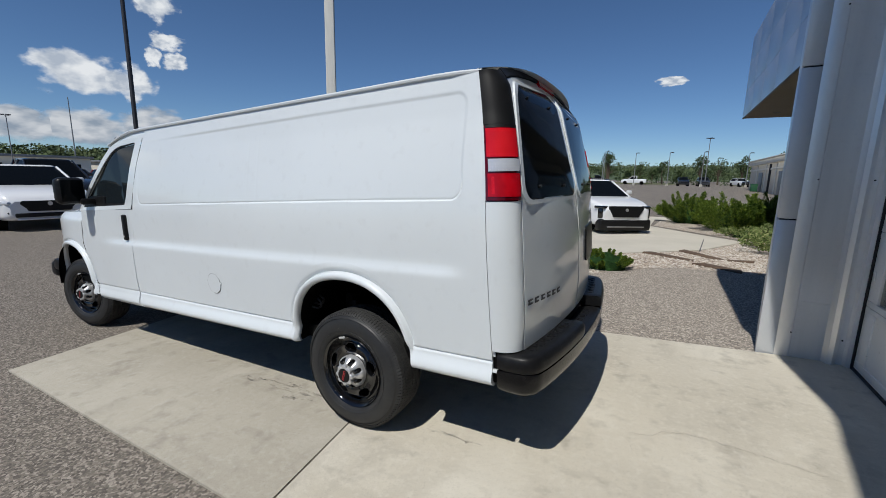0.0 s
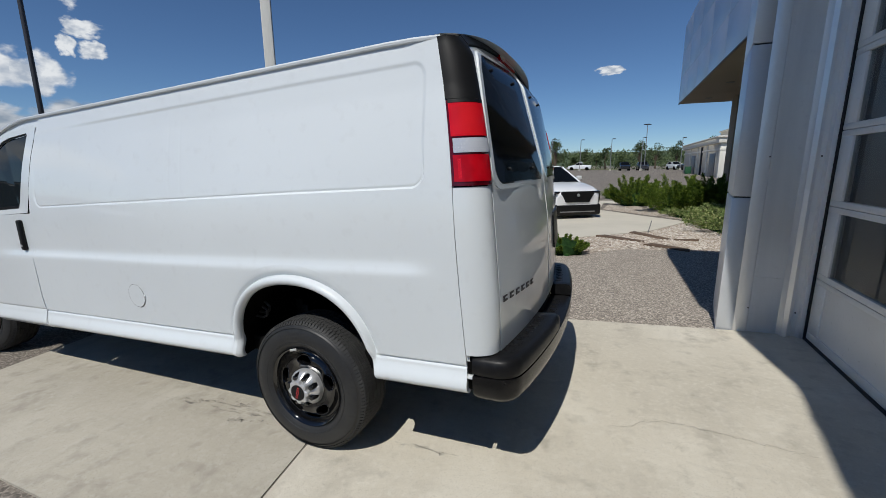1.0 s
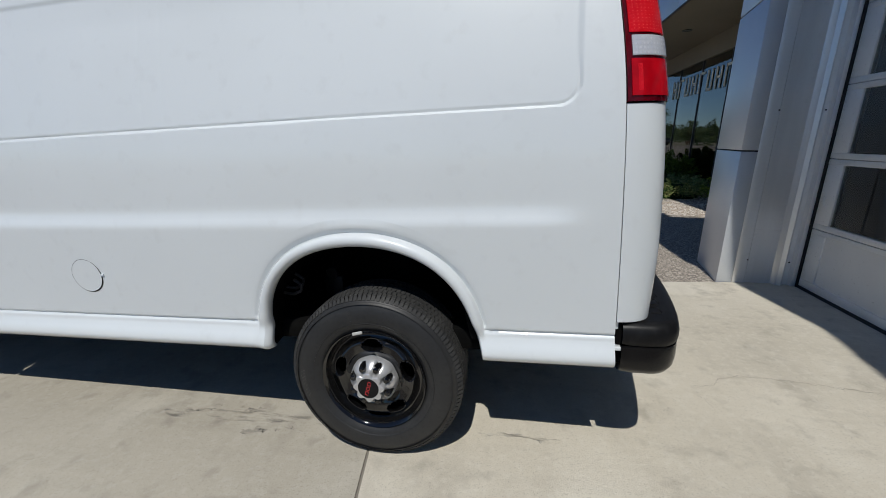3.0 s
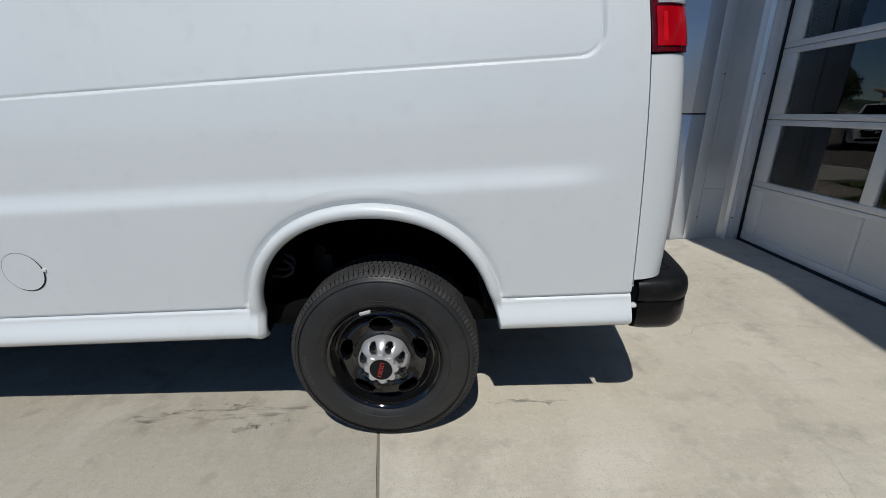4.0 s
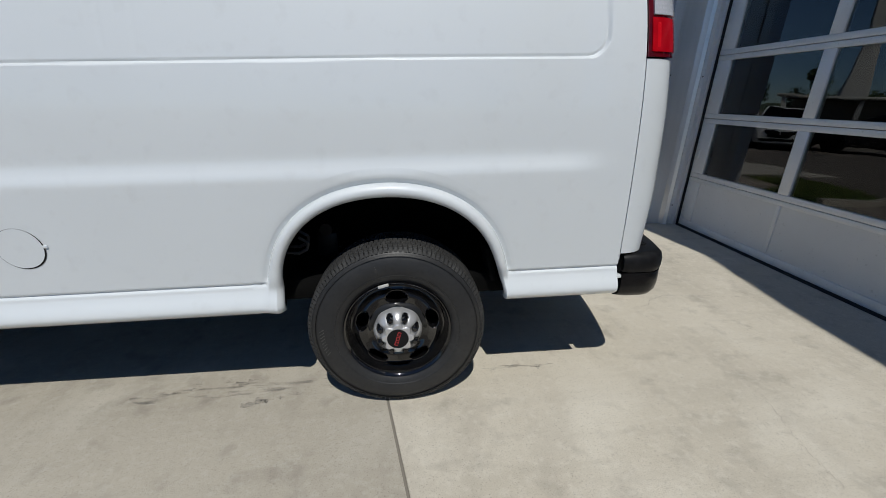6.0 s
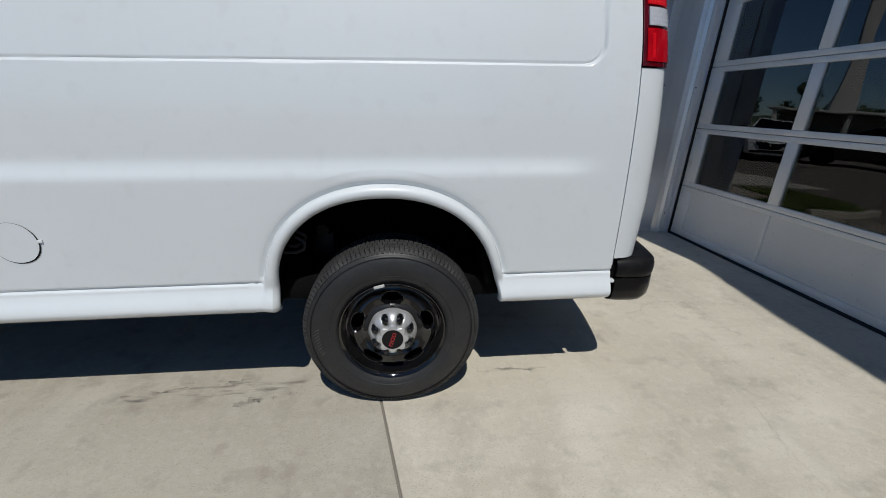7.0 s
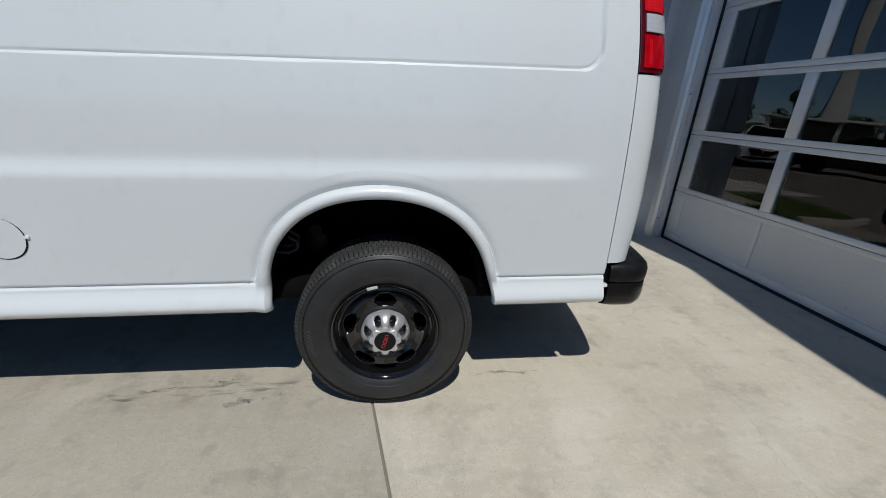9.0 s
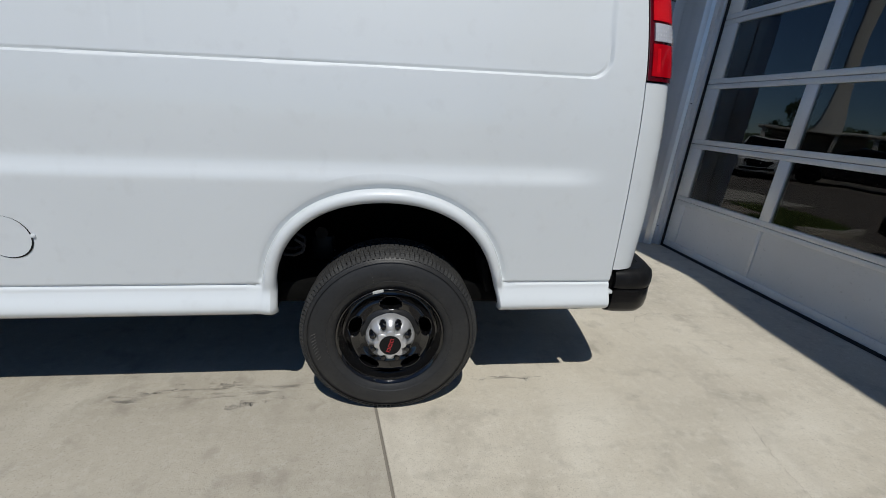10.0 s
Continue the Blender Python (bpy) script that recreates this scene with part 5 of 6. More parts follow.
# pier: bent aluminium panels with dark seams, then corner cladding
seams = [base - 0.02, 1.285, 2.50, 3.72, 4.75]
for z0, z1 in zip(seams, seams[1:]):
    prism("pier_panel", [(PIER_X, PIER_Y), (2.550, PIER_Y), (2.62, 3.36), (2.535, 3.36)], z0 + 0.006, z1 - 0.006, ALU_PANEL, 0.006)
prism("pier_core", [(PIER_X + 0.02, PIER_Y + 0.02), (3.04, PIER_Y + 0.02), (3.04, 3.34), (2.56, 3.34)], base - 0.1, 4.74, SEAL)
prism("base_trim", [(PIER_X + 0.008, PIER_Y + 0.008), (3.02, PIER_Y + 0.008), (3.02, 3.3), (2.55, 3.3)], base - 0.1, base + 0.004, SEAL)
# folded cladding between the pier and the door frame
fold = [(2.546, 2.602), (2.575, 2.594), (2.640, 2.592), (2.652, 2.604), (2.86, 2.604), (2.872, 2.590), (2.885, 2.556), (2.915, 2.540), (2.95, 2.578), (2.985, 2.578), (2.992, 2.566), (2.998, 2.540), (3.03, 2.538), (3.034, 2.59)]
v = []
for z in np.linspace(base - 0.02, 4.74, 6):
    v += [(x, y, z) for x, y in fold]
mesh_object("corner_cladding", v, grid_faces(6, len(fold)), CLADDING, building, "dull folded metal corner cladding", sharp=25)
for z in np.arange(0.32, 4.6, 1.30):
    for x, y in ((2.636, 2.592), (2.965, 2.577)):
        part("screw", rod((x, y + 0.002, z), (x, y - 0.006, z), 0.006, n=8), SEAL, building)
# laps in the cladding
for x0, x1 in ((2.655, 2.86),):
    panel("lap_joint", (x0, 2.5995, 0.595), (x1, 2.606, 0.601), CLADDING, 0.001)

# overhead door
door = root("overhead_door", None, "closed silver aluminium overhead door with dark glass panes", "garage door", "", "structure")
SILL = K * DOOR_X + 0.004
cols = [2.515, 1.408, 0.34, -0.73, -1.80]
rows = [SILL + h for h in (0.0, 0.535, 1.120, 1.690, 2.260, 2.830, 3.400)]
STILE = 0.100
for r, (z0, z1) in enumerate(zip(rows, rows[1:])):
    section = root("door_section", None)
    section.parent = door
    x0, x1 = DOOR_X, DOOR_X + 0.045
    lo, hi = (0.085, 0.040) if r == 0 else (0.048, 0.046)
    panel("rail", (x0, cols[-1], z0 + 0.002), (x1, cols[0], z0 + lo), DOOR_ALU, 0.004, parent=section)
    panel("rail", (x0, cols[-1], z1 - hi), (x1, cols[0], z1 - 0.002), DOOR_ALU, 0.004, parent=section)
    for c, y in enumerate(cols):
        wd = 0.125 if c in (0, 4) else STILE
        ya, yb = (y - wd, y) if c == 0 else (y, y + wd) if c == 4 else (y - 0.5 * wd, y + 0.5 * wd)
        if c == 0:
            ya, yb = y - 0.170, y
        ww = (0.010 if r == 0 and 0 < c < 4 else 0.0)
        if ww:
            ya, yb = y - 0.018, y + 0.018
        panel("stile", (x0 + 0.001, ya, z0 + lo), (x1, yb, z1 - hi), DOOR_ALU, 0.004, parent=section)
    for c in range(4):
        ya, yb = cols[c + 1] + 0.01, cols[c] - 0.01
        if r == 0:
            panel("infill_panel", (x0 + 0.012, ya, z0 + lo - 0.01), (x0 + 0.030, yb, z1 - hi + 0.01), DOOR_PANEL, 0.0, parent=section)
        else:
            g = panel("pane", (x0 + 0.018, ya, z0 + lo - 0.01), (x0 + 0.024, yb, z1 - hi + 0.01), PANE, 0.0, parent=section)
            g.visible_shadow = False
panel("door_seal", (DOOR_X - 0.012, cols[0] + 0.004, SILL - 0.02), (DOOR_X + 0.05, cols[0] + 0.024, rows[-1]), SEAL, 0.003, parent=door)
panel("bottom_seal", (DOOR_X - 0.008, cols[-1], SILL - 0.03), (DOOR_X + 0.04, cols[0], SILL + 0.020), SEAL, 0.003, parent=door)
panel("lock_plate", (DOOR_X - 0.004, 2.45, rows[1] + 0.20), (DOOR_X + 0.01, 2.475, rows[1] + 0.28), DOOR_ALU, 0.002, parent=door)

# workshop room behind the door, header and roof, near return wall
def wall(name, a, b, mat, label, bevel=0.0):
    w = panel(name, a, b, mat, bevel, "", None)
    return tagged(w, label, "wall", "", "structure")


wall("wall_header", (3.03, cols[-1] - 0.6, rows[-1]), (3.30, 2.60, 4.75), ALU_PANEL, "grey panel wall over the workshop door")
wall("wall_near", (2.42, -8.0, -0.2), (3.30, cols[-1], 4.75), ALU_PANEL, "grey panel pier beside the workshop door")
wall("wall_divider", (3.30, 2.62, -0.1), (11.0, 2.85, 4.75), BEIGE, "plain workshop side wall")
wall("wall_workshop_back", (10.8, -8.0, -0.1), (11.0, 2.6, 4.75), BEIGE, "plain workshop back wall")
wall("wall_workshop_near", (3.30, -8.0, -0.1), (10.8, -7.8, 4.75), BEIGE, "plain workshop end wall")
tagged(panel("floor_workshop", (3.10, -7.8, 0.02), (10.8, 2.62, 0.10), CONCRETE, 0, "", None), "workshop floor of smooth grey concrete", "floor", "", "structure")
tagged(panel("roof_workshop", (2.95, -8.0, 4.75), (11.0, 3.35, 4.95), ALU_PANEL, 0, "", None), "flat workshop roof", "roof", "", "structure")
# unseen band added over the door bay, its plan shaped to cast the ground shadow's edge
n0 = [(3.05, -8.0), (2.28, -8.0), (2.30, -2.95), (2.42, -2.15), (2.49, -1.30), (2.35, -0.31), (2.19, 0.40), (2.19, 3.35), (3.05, 3.35)]
bm = bmesh.new()
lo = [bm.verts.new((x, y, 4.55)) for x, y in n0]
hi = [bm.verts.new((x, y, 5.60)) for x, y in n0]
bm.faces.new(lo[::-1])
bm.faces.new(hi)
for i in range(len(n0)):
    j = (i + 1) % len(n0)
    bm.faces.new((lo[i], lo[j], hi[j], hi[i]))
part("unseen_shadow_band", bm, ALU_PANEL, building, smooth=False)

# showroom canopy: fascia panels, soffit, storefront
FX, FZ, FEND = 4.02, 4.42, 21.9
bays = np.linspace(3.4, FEND, 9)
for i in range(8):
    for z0, z1 in ((FZ, FZ + 1.15), (FZ + 1.15, FZ + 2.3), (FZ + 2.3, FZ + 3.45)):
        panel("fascia_panel", (FX, bays[i] + 0.006, z0 + 0.006), (FX + 0.08, bays[i + 1] - 0.006, z1 - 0.006), FASCIA, 0.004)
for i in range(2):
    for z0, z1 in ((FZ, FZ + 1.15), (FZ + 1.15, FZ + 2.3), (FZ + 2.3, FZ + 3.45)):
        panel("fascia_panel", (FX + 0.09 + i * 2.0, FEND - 0.08, z0 + 0.006), (FX + 2.08 + i * 2.0, FEND, z1 - 0.006), FASCIA, 0.004)
panel("canopy_core", (FX + 0.06, 3.40, FZ + 0.02), (12.0, FEND - 0.05, FZ + 3.40), SEAL, 0)
panel("soffit", (FX + 0.012, 3.40, FZ - 0.012), (9.0, FEND - 0.02, FZ + 0.018), SOFFIT, 0)
panel("drip_edge", (FX - 0.006, 3.40, FZ - 0.03), (FX + 0.05, FEND, FZ + 0.004), POLE_DARK, 0.003)
for y in (8.5, 12.5, 16.5, 20.3):
    v, f = turned([(0.0, 0), (0.11, 0.0), (0.13, -0.006), (0.13, 0.004)], 20, "z")
    dl = mesh_object("downlight", [(5.0 + p[0], y + p[1], FZ - 0.016 + p[2]) for p in v], f, POLE_DARK)
    tagged(dl, "dark round recessed downlight in canopy soffit", "downlight", "downlights in the soffit")
SX = 6.05
panel("column", (5.95, 19.74, -0.4), (6.40, 20.65, FZ), SOFFIT, 0.01)
panel("storefront_header", (SX, 3.4, 3.84), (SX + 0.18, 19.74, FZ), SOFFIT, 0.0)
panel("storefront_plinth", (SX, 3.4, -0.4), (SX + 0.18, 19.74, 0.20), POLE_DARK, 0.0)
mull = np.arange(19.70, 3.3, -1.93)
for y in mull:
    panel("mullion", (SX + 0.025, y - 0.022, 0.20), (SX + 0.08, y + 0.022, 3.84), POLE_DARK, 0.004)
for ya, yb in zip(mull[1:], mull):
    g = panel("storefront_pane", (SX + 0.05, ya + 0.03, 0.2), (SX + 0.062, yb - 0.03, 3.86), STORE_GLASS, 0.0)
    g.visible_shadow = False
# the sign on the glass as plain pale bars
for k, y in enumerate(np.arange(19.25, 9.0, -0.60)):
    if k == 4:
        continue
    bm = box((0.012, 0.075, 0.62), (0, 0.15, 0), 0.002)
    if k % 3:
        box((0.012, 0.075, 0.62), (0, -0.15, 0), 0.002, bm=bm)
    box((0.012, 0.37, 0.075), (0, 0, (0.27, -0.27, 0.02)[k % 3]), 0.002, bm=bm)
    sign = part("sign_block", bm, PALE_STUCCO, building)
    sign.location = (SX + 0.03, y, 3.17)
tagged(panel("wall_showroom_back", (11.5, 3.4, -0.4), (11.7, 20.2, FZ), BEIGE, 0, "", None), "plain showroom back wall", "wall", "", "structure")
tagged(panel("wall_showroom_near", (3.04, 2.85, -0.1), (11.5, 3.36, FZ), BEIGE, 0, "", None), "plain wall between showroom and workshop", "wall", "", "structure")
tagged(panel("floor_showroom", (6.2, 3.36, -0.3), (11.5, 20.2, 0.02), PALE_CONCRETE, 0, "", None), "pale showroom floor", "floor", "", "structure")
for y0, y1 in zip(np.linspace(6.3, 11.5, 4), np.linspace(6.3, 11.5, 4)[1:]):
    g = panel("end_pane", (y0 + 0.03, 20.2, 0.2), (y1 - 0.03, 20.212, 3.86), STORE_GLASS, 0.0)
    g.visible_shadow = False
    panel("mullion", (y1 - 0.03, 20.15, 0.2), (y1 + 0.03, 20.26, 3.86), POLE_DARK, 0.004)
panel("storefront_plinth", (6.40, 20.1, -0.4), (11.5, 20.3, 0.22), POLE_DARK, 0.0)
panel("storefront_header", (6.40, 20.1, 3.84), (11.5, 20.3, FZ), SOFFIT, 0.0)

# ---- vehicles about the lot ----
def loft(rings):
    n, m = len(rings), len(rings[0])
    v = [p for r in rings for p in r]
    f = grid_faces(n, m, wrap=True)
    f += [tuple(range(m)), tuple(range((n - 1) * m, n * m))[::-1]]
    return v, f


def ring(x, hw, z0, z1, r, n=5):
    return [(x, a, (z0 + z1) / 2 + b) for a, b in round_rect(hw, (z1 - z0) / 2, min(r, hw * 0.9, (z1 - z0) * 0.45), n)]


def parked_car(m, paint, label, style="suv", detail=True, length=4.6, width=1.86, height=1.64):
    """A parked car, nose along +x from its centre, on wheels."""
    L, W, H = length / 2, width / 2, height
    car = root("parked_car", m, label, "car", "cars parked on the lot")
    belt = H * (0.69 if style != "pickup" else 0.64)
    sec = [(-L, 0.78, 0.42, belt * 0.90), (-L + 0.10, 0.90, 0.32, belt * 1.0), (-L + 0.6, 0.98, 0.27, belt * 1.02), (0.0, 1.0, 0.26, belt), (L - 1.35, 1.0, 0.26, belt * 0.98),
           (L - 0.9, 0.985, 0.26, belt * 0.94), (L - 0.45, 0.95, 0.26, belt * 0.875), (L - 0.20, 0.90, 0.27, belt * 0.81), (L - 0.06, 0.84, 0.29, belt * 0.745), (L, 0.74, 0.34, belt * 0.66)]
    if style == "pickup":
        sec[0] = (-L, 0.95, 0.5, belt * 1.02)
    v, f = loft([ring(x, W * w, z0, z1, 0.14) for x, w, z0, z1 in sec])
    mesh_object("body", v, f, paint, car, sharp=50)
    cab0, cab1 = (-L + 0.25, L - 1.30) if style != "pickup" else (-L + 1.9, L - 1.45)
    rake0 = 0.45 if style != "pickup" else 0.15
    gl = [(cab0, cab0 + rake0 * 1.0), (cab1, cab1 - 0.95)]
    v = []
    for t, inset in ((0.0, 0.05), (0.55, 0.16), (0.93, 0.28)):
        z = belt * 0.97 + (H - belt * 0.97) * t
        xa, xb = cab0 + (gl[0][1] - cab0) * t, cab1 + (gl[1][1] - cab1) * t
        mx = (xa + xb) / 2
        v += [(a + mx, b, z) for a, b in round_rect((xb - xa) / 2, W - inset, 0.16, 5)]
    k = len(v) // 3
    mesh_object("window_band", v, grid_faces(3, k, wrap=True), DARK_GLASS, car, "dark windows", sharp=50)
    xa, xb = gl[0][1] - 0.02, gl[1][1] + 0.06
    v, f = loft([[((xa + xb) / 2 + a * s, b * s2, H + dz) for a, b in round_rect((xb - xa) / 2, W - 0.27, 0.18, 5)] for s, s2, dz in ((1.02, 1.0, -0.07), (1.0, 0.99, -0.02), (0.9, 0.86, 0.0))])
    mesh_object("roof", v, f, paint, car, sharp=60)
    for sy in (-1, 1):
        for xp0, xp1 in ((gl[1][0] - 0.04, gl[1][1] + 0.04), (-0.15, -0.20), (gl[0][0] + 0.06, gl[0][1] - 0.02)):
            bm = rod((xp0, sy * (W - 0.065), belt * 0.96), (xp1, sy * (W - 0.265), H - 0.05), 0.035, 0.03, n=8)
            part("pillar", bm, paint, car)
        bm = box((0.10, 0.20, 0.14), (cab1 - 0.35, sy * (W + 0.08), belt + 0.10), 0.04)
        part("door_mirror", bm, paint, car)
        for x in (L - 0.92, -L + 0.88):
            w = new("wheel")
            w.parent = car
            w.matrix_local = Matrix.Translation((x, sy * (W - 0.115), 0.345))
            v, f = turned([(0.21, -0.10), (0.26, -0.118), (0.32, -0.11), (0.345, -0.08), (0.345, 0.08), (0.32, 0.11), (0.26, 0.118), (0.21, 0.10)], 32)
            mesh_object("tyre", v, f, RUBBER, w)
            v, f = turned([(0.0, -sy * -0.05), (0.06, sy * 0.075), (0.20, sy * 0.085), (0.215, sy * 0.11)], 24)
            mesh_object("rim", v, f, POLE_GREY, w)
            # black disc on the uncut body, painted as the shaded gap round the tyre
            bm = rod((x, sy * (W - 0.25), 0.36), (x, sy * (W + 0.004), 0.36), 0.40, n=32)
            part("wheel_opening_shade", bm, BLACKNESS, car)
    if not detail:
        bm = box((0.05, W * 1.3, 0.16), (L - 0.02, 0, belt * 0.62), 0.03)
        part("grille", bm, BLACK_PLASTIC, car)
        return car
    # nose: grille, lamps, lower black apron
    suv = style == "suv"
    gz, gh, gw = (0.70, 0.165, 0.60) if suv else (0.62, 0.125, 0.56)
    o = round_rect(gw * W, gh, 0.06, 6)
    v = [(L + 0.05 - 0.05 * (a / W) ** 2 - 0.12 * max(0, b), a * (1 - (0.25 if b < 0 else 0.0)), gz + b) for a, b in o] + [(L - 0.16, a, gz + b) for a, b in o]
    n = len(o)
    gr = mesh_object("grille", v, grid_faces(2, n, wrap=True) + [tuple(range(n))], BLACK_PLASTIC, car, "black mesh grille", sharp=40)
    bm = rod((L + 0.02, 0, gz + 0.05), (L + 0.055, 0, gz + 0.05), 0.05, 0.042, n=20)
    part("badge", bm, CHROME, gr)
    if suv:
        bm = box((0.34, W * 1.80, 0.36), (L - 0.15, 0, 0.30), 0.08, seg=3)
        part("lower_apron", bm, BLACK_PLASTIC, car)
    else:
        bm = box((0.20, W * 1.35, 0.10), (L - 0.07, 0, 0.40), 0.03, seg=3)
        part("lower_intake", bm, BLACK_PLASTIC, car)
    bm = box((0.06, W * 1.3, 0.04), (L + 0.0, 0, 0.24 if suv else 0.30), 0.015)
    part("skid_trim", bm, POLE_GREY if suv else CHROME, car)
    for sy in (-1, 1):
        turn = Matrix.Rotation(radians(-sy * 32), 4, "Z")
        if suv:
            part("headlight", box((0.34, 0.28, 0.08), (L - 0.18, sy * W * 0.77, gz + 0.13), 0.025, turn=turn), GLOSS_BLACK, car)
            part("fog_lamp_recess", box((0.16, 0.17, 0.34), (L - 0.12, sy * W * 0.80, gz - 0.04), 0.04, turn=turn), GLOSS_BLACK, car)
            part("running_light", box((0.05, 0.03, 0.36), (L - 0.050, sy * W * 0.79, gz - 0.02), 0.008, turn=turn), LAMP_GLASS, car)
        else:
            part("headlight", box((0.34, 0.30, 0.09), (L - 0.19, sy * W * 0.75, gz + 0.07), 0.035, turn=turn), LAMP_GLASS, car)
            part("fog_lamp_recess", box((0.12, 0.26, 0.06), (L - 0.13, sy * W * 0.70, 0.46), 0.02, turn=turn), GLOSS_BLACK, car)
    return car


def stand(x, y, yaw):
    return pose(x, y, float(ground_z(x, y)) + 0.004, 0, 0, yaw)


def facing(front_x, front_y, yaw, length):
    """Stand a car by the middle of its nose."""
    return stand(front_x - math.cos(radians(yaw)) * length / 2, front_y - math.sin(radians(yaw)) * length / 2, yaw)


parked_car(facing(0.44, 11.75, -54, 4.6), CAR_WHITE, "white crossover with black grille, parked on pale concrete")
parked_car(facing(-11.9, 2.35, -6, 4.7), CAR_WHITE, "white estate crossover with black grille on the asphalt", "estate", length=4.7, width=1.9, height=1.61)
parked_car(facing(-18.0, 5.1, 0, 5.4), CAR_BLACK, "black pickup truck parked behind other cars", "pickup", length=5.4, width=2.0, height=1.92)
parked_car(facing(-21.5, 8.9, -4, 4.8), CAR_RED, "dark red car parked on the asphalt", "estate", length=4.8, height=1.62)
parked_car(facing(-31.0, 14.5, 0, 4.6), CAR_WHITE, "white car parked far off on the lot", "estate")
parked_car(facing(-33.0, 11.0, 0, 4.8), CAR_GREY, "dark grey car parked far off on the lot", "estate", length=4.8)
parked_car(facing(-13.5, -2.6, 4, 4.7), CAR_GREY, "dark grey car parked in a row on the asphalt", "estate", length=4.7)
parked_car(facing(-14.0, -6.0, 4, 4.6), CAR_WHITE, "white car parked in a row on the asphalt", "estate")
parked_car(stand(-12.5, 13.0, 53), CAR_BLACK, "black crossover parked beyond a van on asphalt", "suv")
parked_car(stand(-10.4, 15.4, -44), CAR_WHITE, "white estate car parked beyond a van on asphalt", "estate")
parked_car(stand(-7.2, 18.6, -60), CAR_WHITE, "white crossover parked beyond a van on asphalt", "suv")
parked_car(stand(-17.5, 10.6, 40), CAR_GREY, "dark grey estate car parked beyond a van on asphalt", "estate")
for x, y, yaw, paint, style, lab in ((-5.2, 84, 178, CAR_WHITE, "pickup", "white pickup parked far across the lot"), (-11.0, 80, 4, CAR_BLACK, "pickup", "black pickup parked far across the lot"),
                                     (2.7, 74, -86, CAR_BLACK, "suv", "black crossover parked far across the lot"), (5.4, 74, -86, CAR_GREY, "suv", "dark grey crossover parked far across the lot"),
                                     (11.0, 82, -70, CAR_WHITE, "suv", "white car parked far across the lot"), (13.2, 80, 200, CAR_BLACK, "pickup", "dark pickup parked beside a beige building"),
                                     (16.2, 84, 180, CAR_WHITE, "suv", "white car parked beside a beige building"), (-16.0, 86, 0, CAR_GREY, "suv", "grey car parked far across the lot")):
    parked_car(stand(1.6 + 1.2 * (x - 1.6), 1.2 * y + 0.36, yaw), paint, lab, style, False, length=5.2 if style == "pickup" else 4.6, height=1.85 if style == "pickup" else 1.66)

# ---- poles ----
def pole_thing(name, x, y, height, r, mat, label, square=False, heads=0):
    p = root(name, pose(x, y, float(ground_z(x, y))), label, "pole")
    if square:
        part("shaft", box((2 * r, 2 * r, height + 0.3), (0, 0, height / 2 - 0.15), 0.012), mat, p)
        part("base", rod((0, 0, -0.1), (0, 0, 0.55), 0.28, n=24), PALE_CONCRETE, p)
    else:
        part("shaft", rod((0, 0, -0.2), (0, 0, height), r, r * 0.6, n=14), mat, p)
        part("base", rod((0, 0, -0.1), (0, 0, 0.4), r * 2.4, n=18), PALE_CONCRETE, p)
    for i in range(heads):
        a = 2 * math.pi * i / heads + 0.4
        bm = rod((0, 0, height - 0.1), (0.30 * math.cos(a), 0.30 * math.sin(a), height), 0.04, n=8)
        box((0.50, 0.34, 0.14), (0.40 * math.cos(a), 0.40 * math.sin(a), height), 0.04, bm=bm, turn=Matrix.Rotation(a, 4, "Z"))
        part("lamp_head", bm, POLE_DARK, p)
    return p


# sign pylon across the road, with a low flat-roofed hall before it
pylon = root("sign_pylon", pose(-24.6, 25.4, 0.05, 0, 0, 38), "tall off-white tapering sign pylon with a flared base", "pylon")
v, f = loft([[(a * wx, b * wx, z) for a, b in round_rect(0.5, 0.32, 0.06, 3)] for z, wx in ((-0.2, 1.9), (1.5, 1.75), (3.0, 1.4), (4.2, 0.98), (5.4, 0.80), (9.0, 0.76), (22.0, 0.72))])
mesh_object("shaft", v, f, POLE_WHITE, pylon, sharp=60)
part("edge_strip", box((0.05, 0.40, 15.0), (0.375, 0.02, 14.0), 0.01), POLE_GREY, pylon)
part("base", box((3.4, 2.4, 0.5), (0, 0, 0.05), 0.05), PALE_CONCRETE, pylon)
hall = root("flat_roofed_hall", pose(-20.5, 22.3, 0.04, 0, 0, 47), "low brown-walled kiosk with a thin pale flat roof", "building")
part("wall", box((4.6, 3.0, 2.1), (0, 0, 1.1), 0.02), SOFFIT, hall)
part("roof", box((6.2, 4.4, 0.13), (0, 0, 2.26), 0.03), PALE_STUCCO, hall)
for k in range(4):
    part("column", box((0.22, 0.22, 2.2), (-2.6 + 1.75 * k, -1.95, 1.10), 0.02), POLE_WHITE, hall)
pole_thing("round_pole", -10.4, 3.75, 13.0, 0.055, POLE_DARK, "tall dark round light pole on the asphalt", heads=1)
for x, y, h, n in ((6.4, 88, 8.6, 4), (5.6, 84, 6.0, 1), (-11.0, 87, 6.4, 1), (-5.5, 88, 6.2, 1), (0.3, 88, 6.2, 1), (-10.0, 78, 5.0, 1), (13.0, 92, 6.2, 1), (-83.5, 21.0, 9.0, 3), (-88.0, 36.0, 7.0, 1)):
    pole_thing("street_lamp", x, y, h, 0.085, POLE_GREY, "slim grey parking lot lamp with dark heads", heads=n)
pole_thing("radio_mast", -150, 52, 21, 0.18, POLE_GREY, "slim grey mast above a wooded hill")

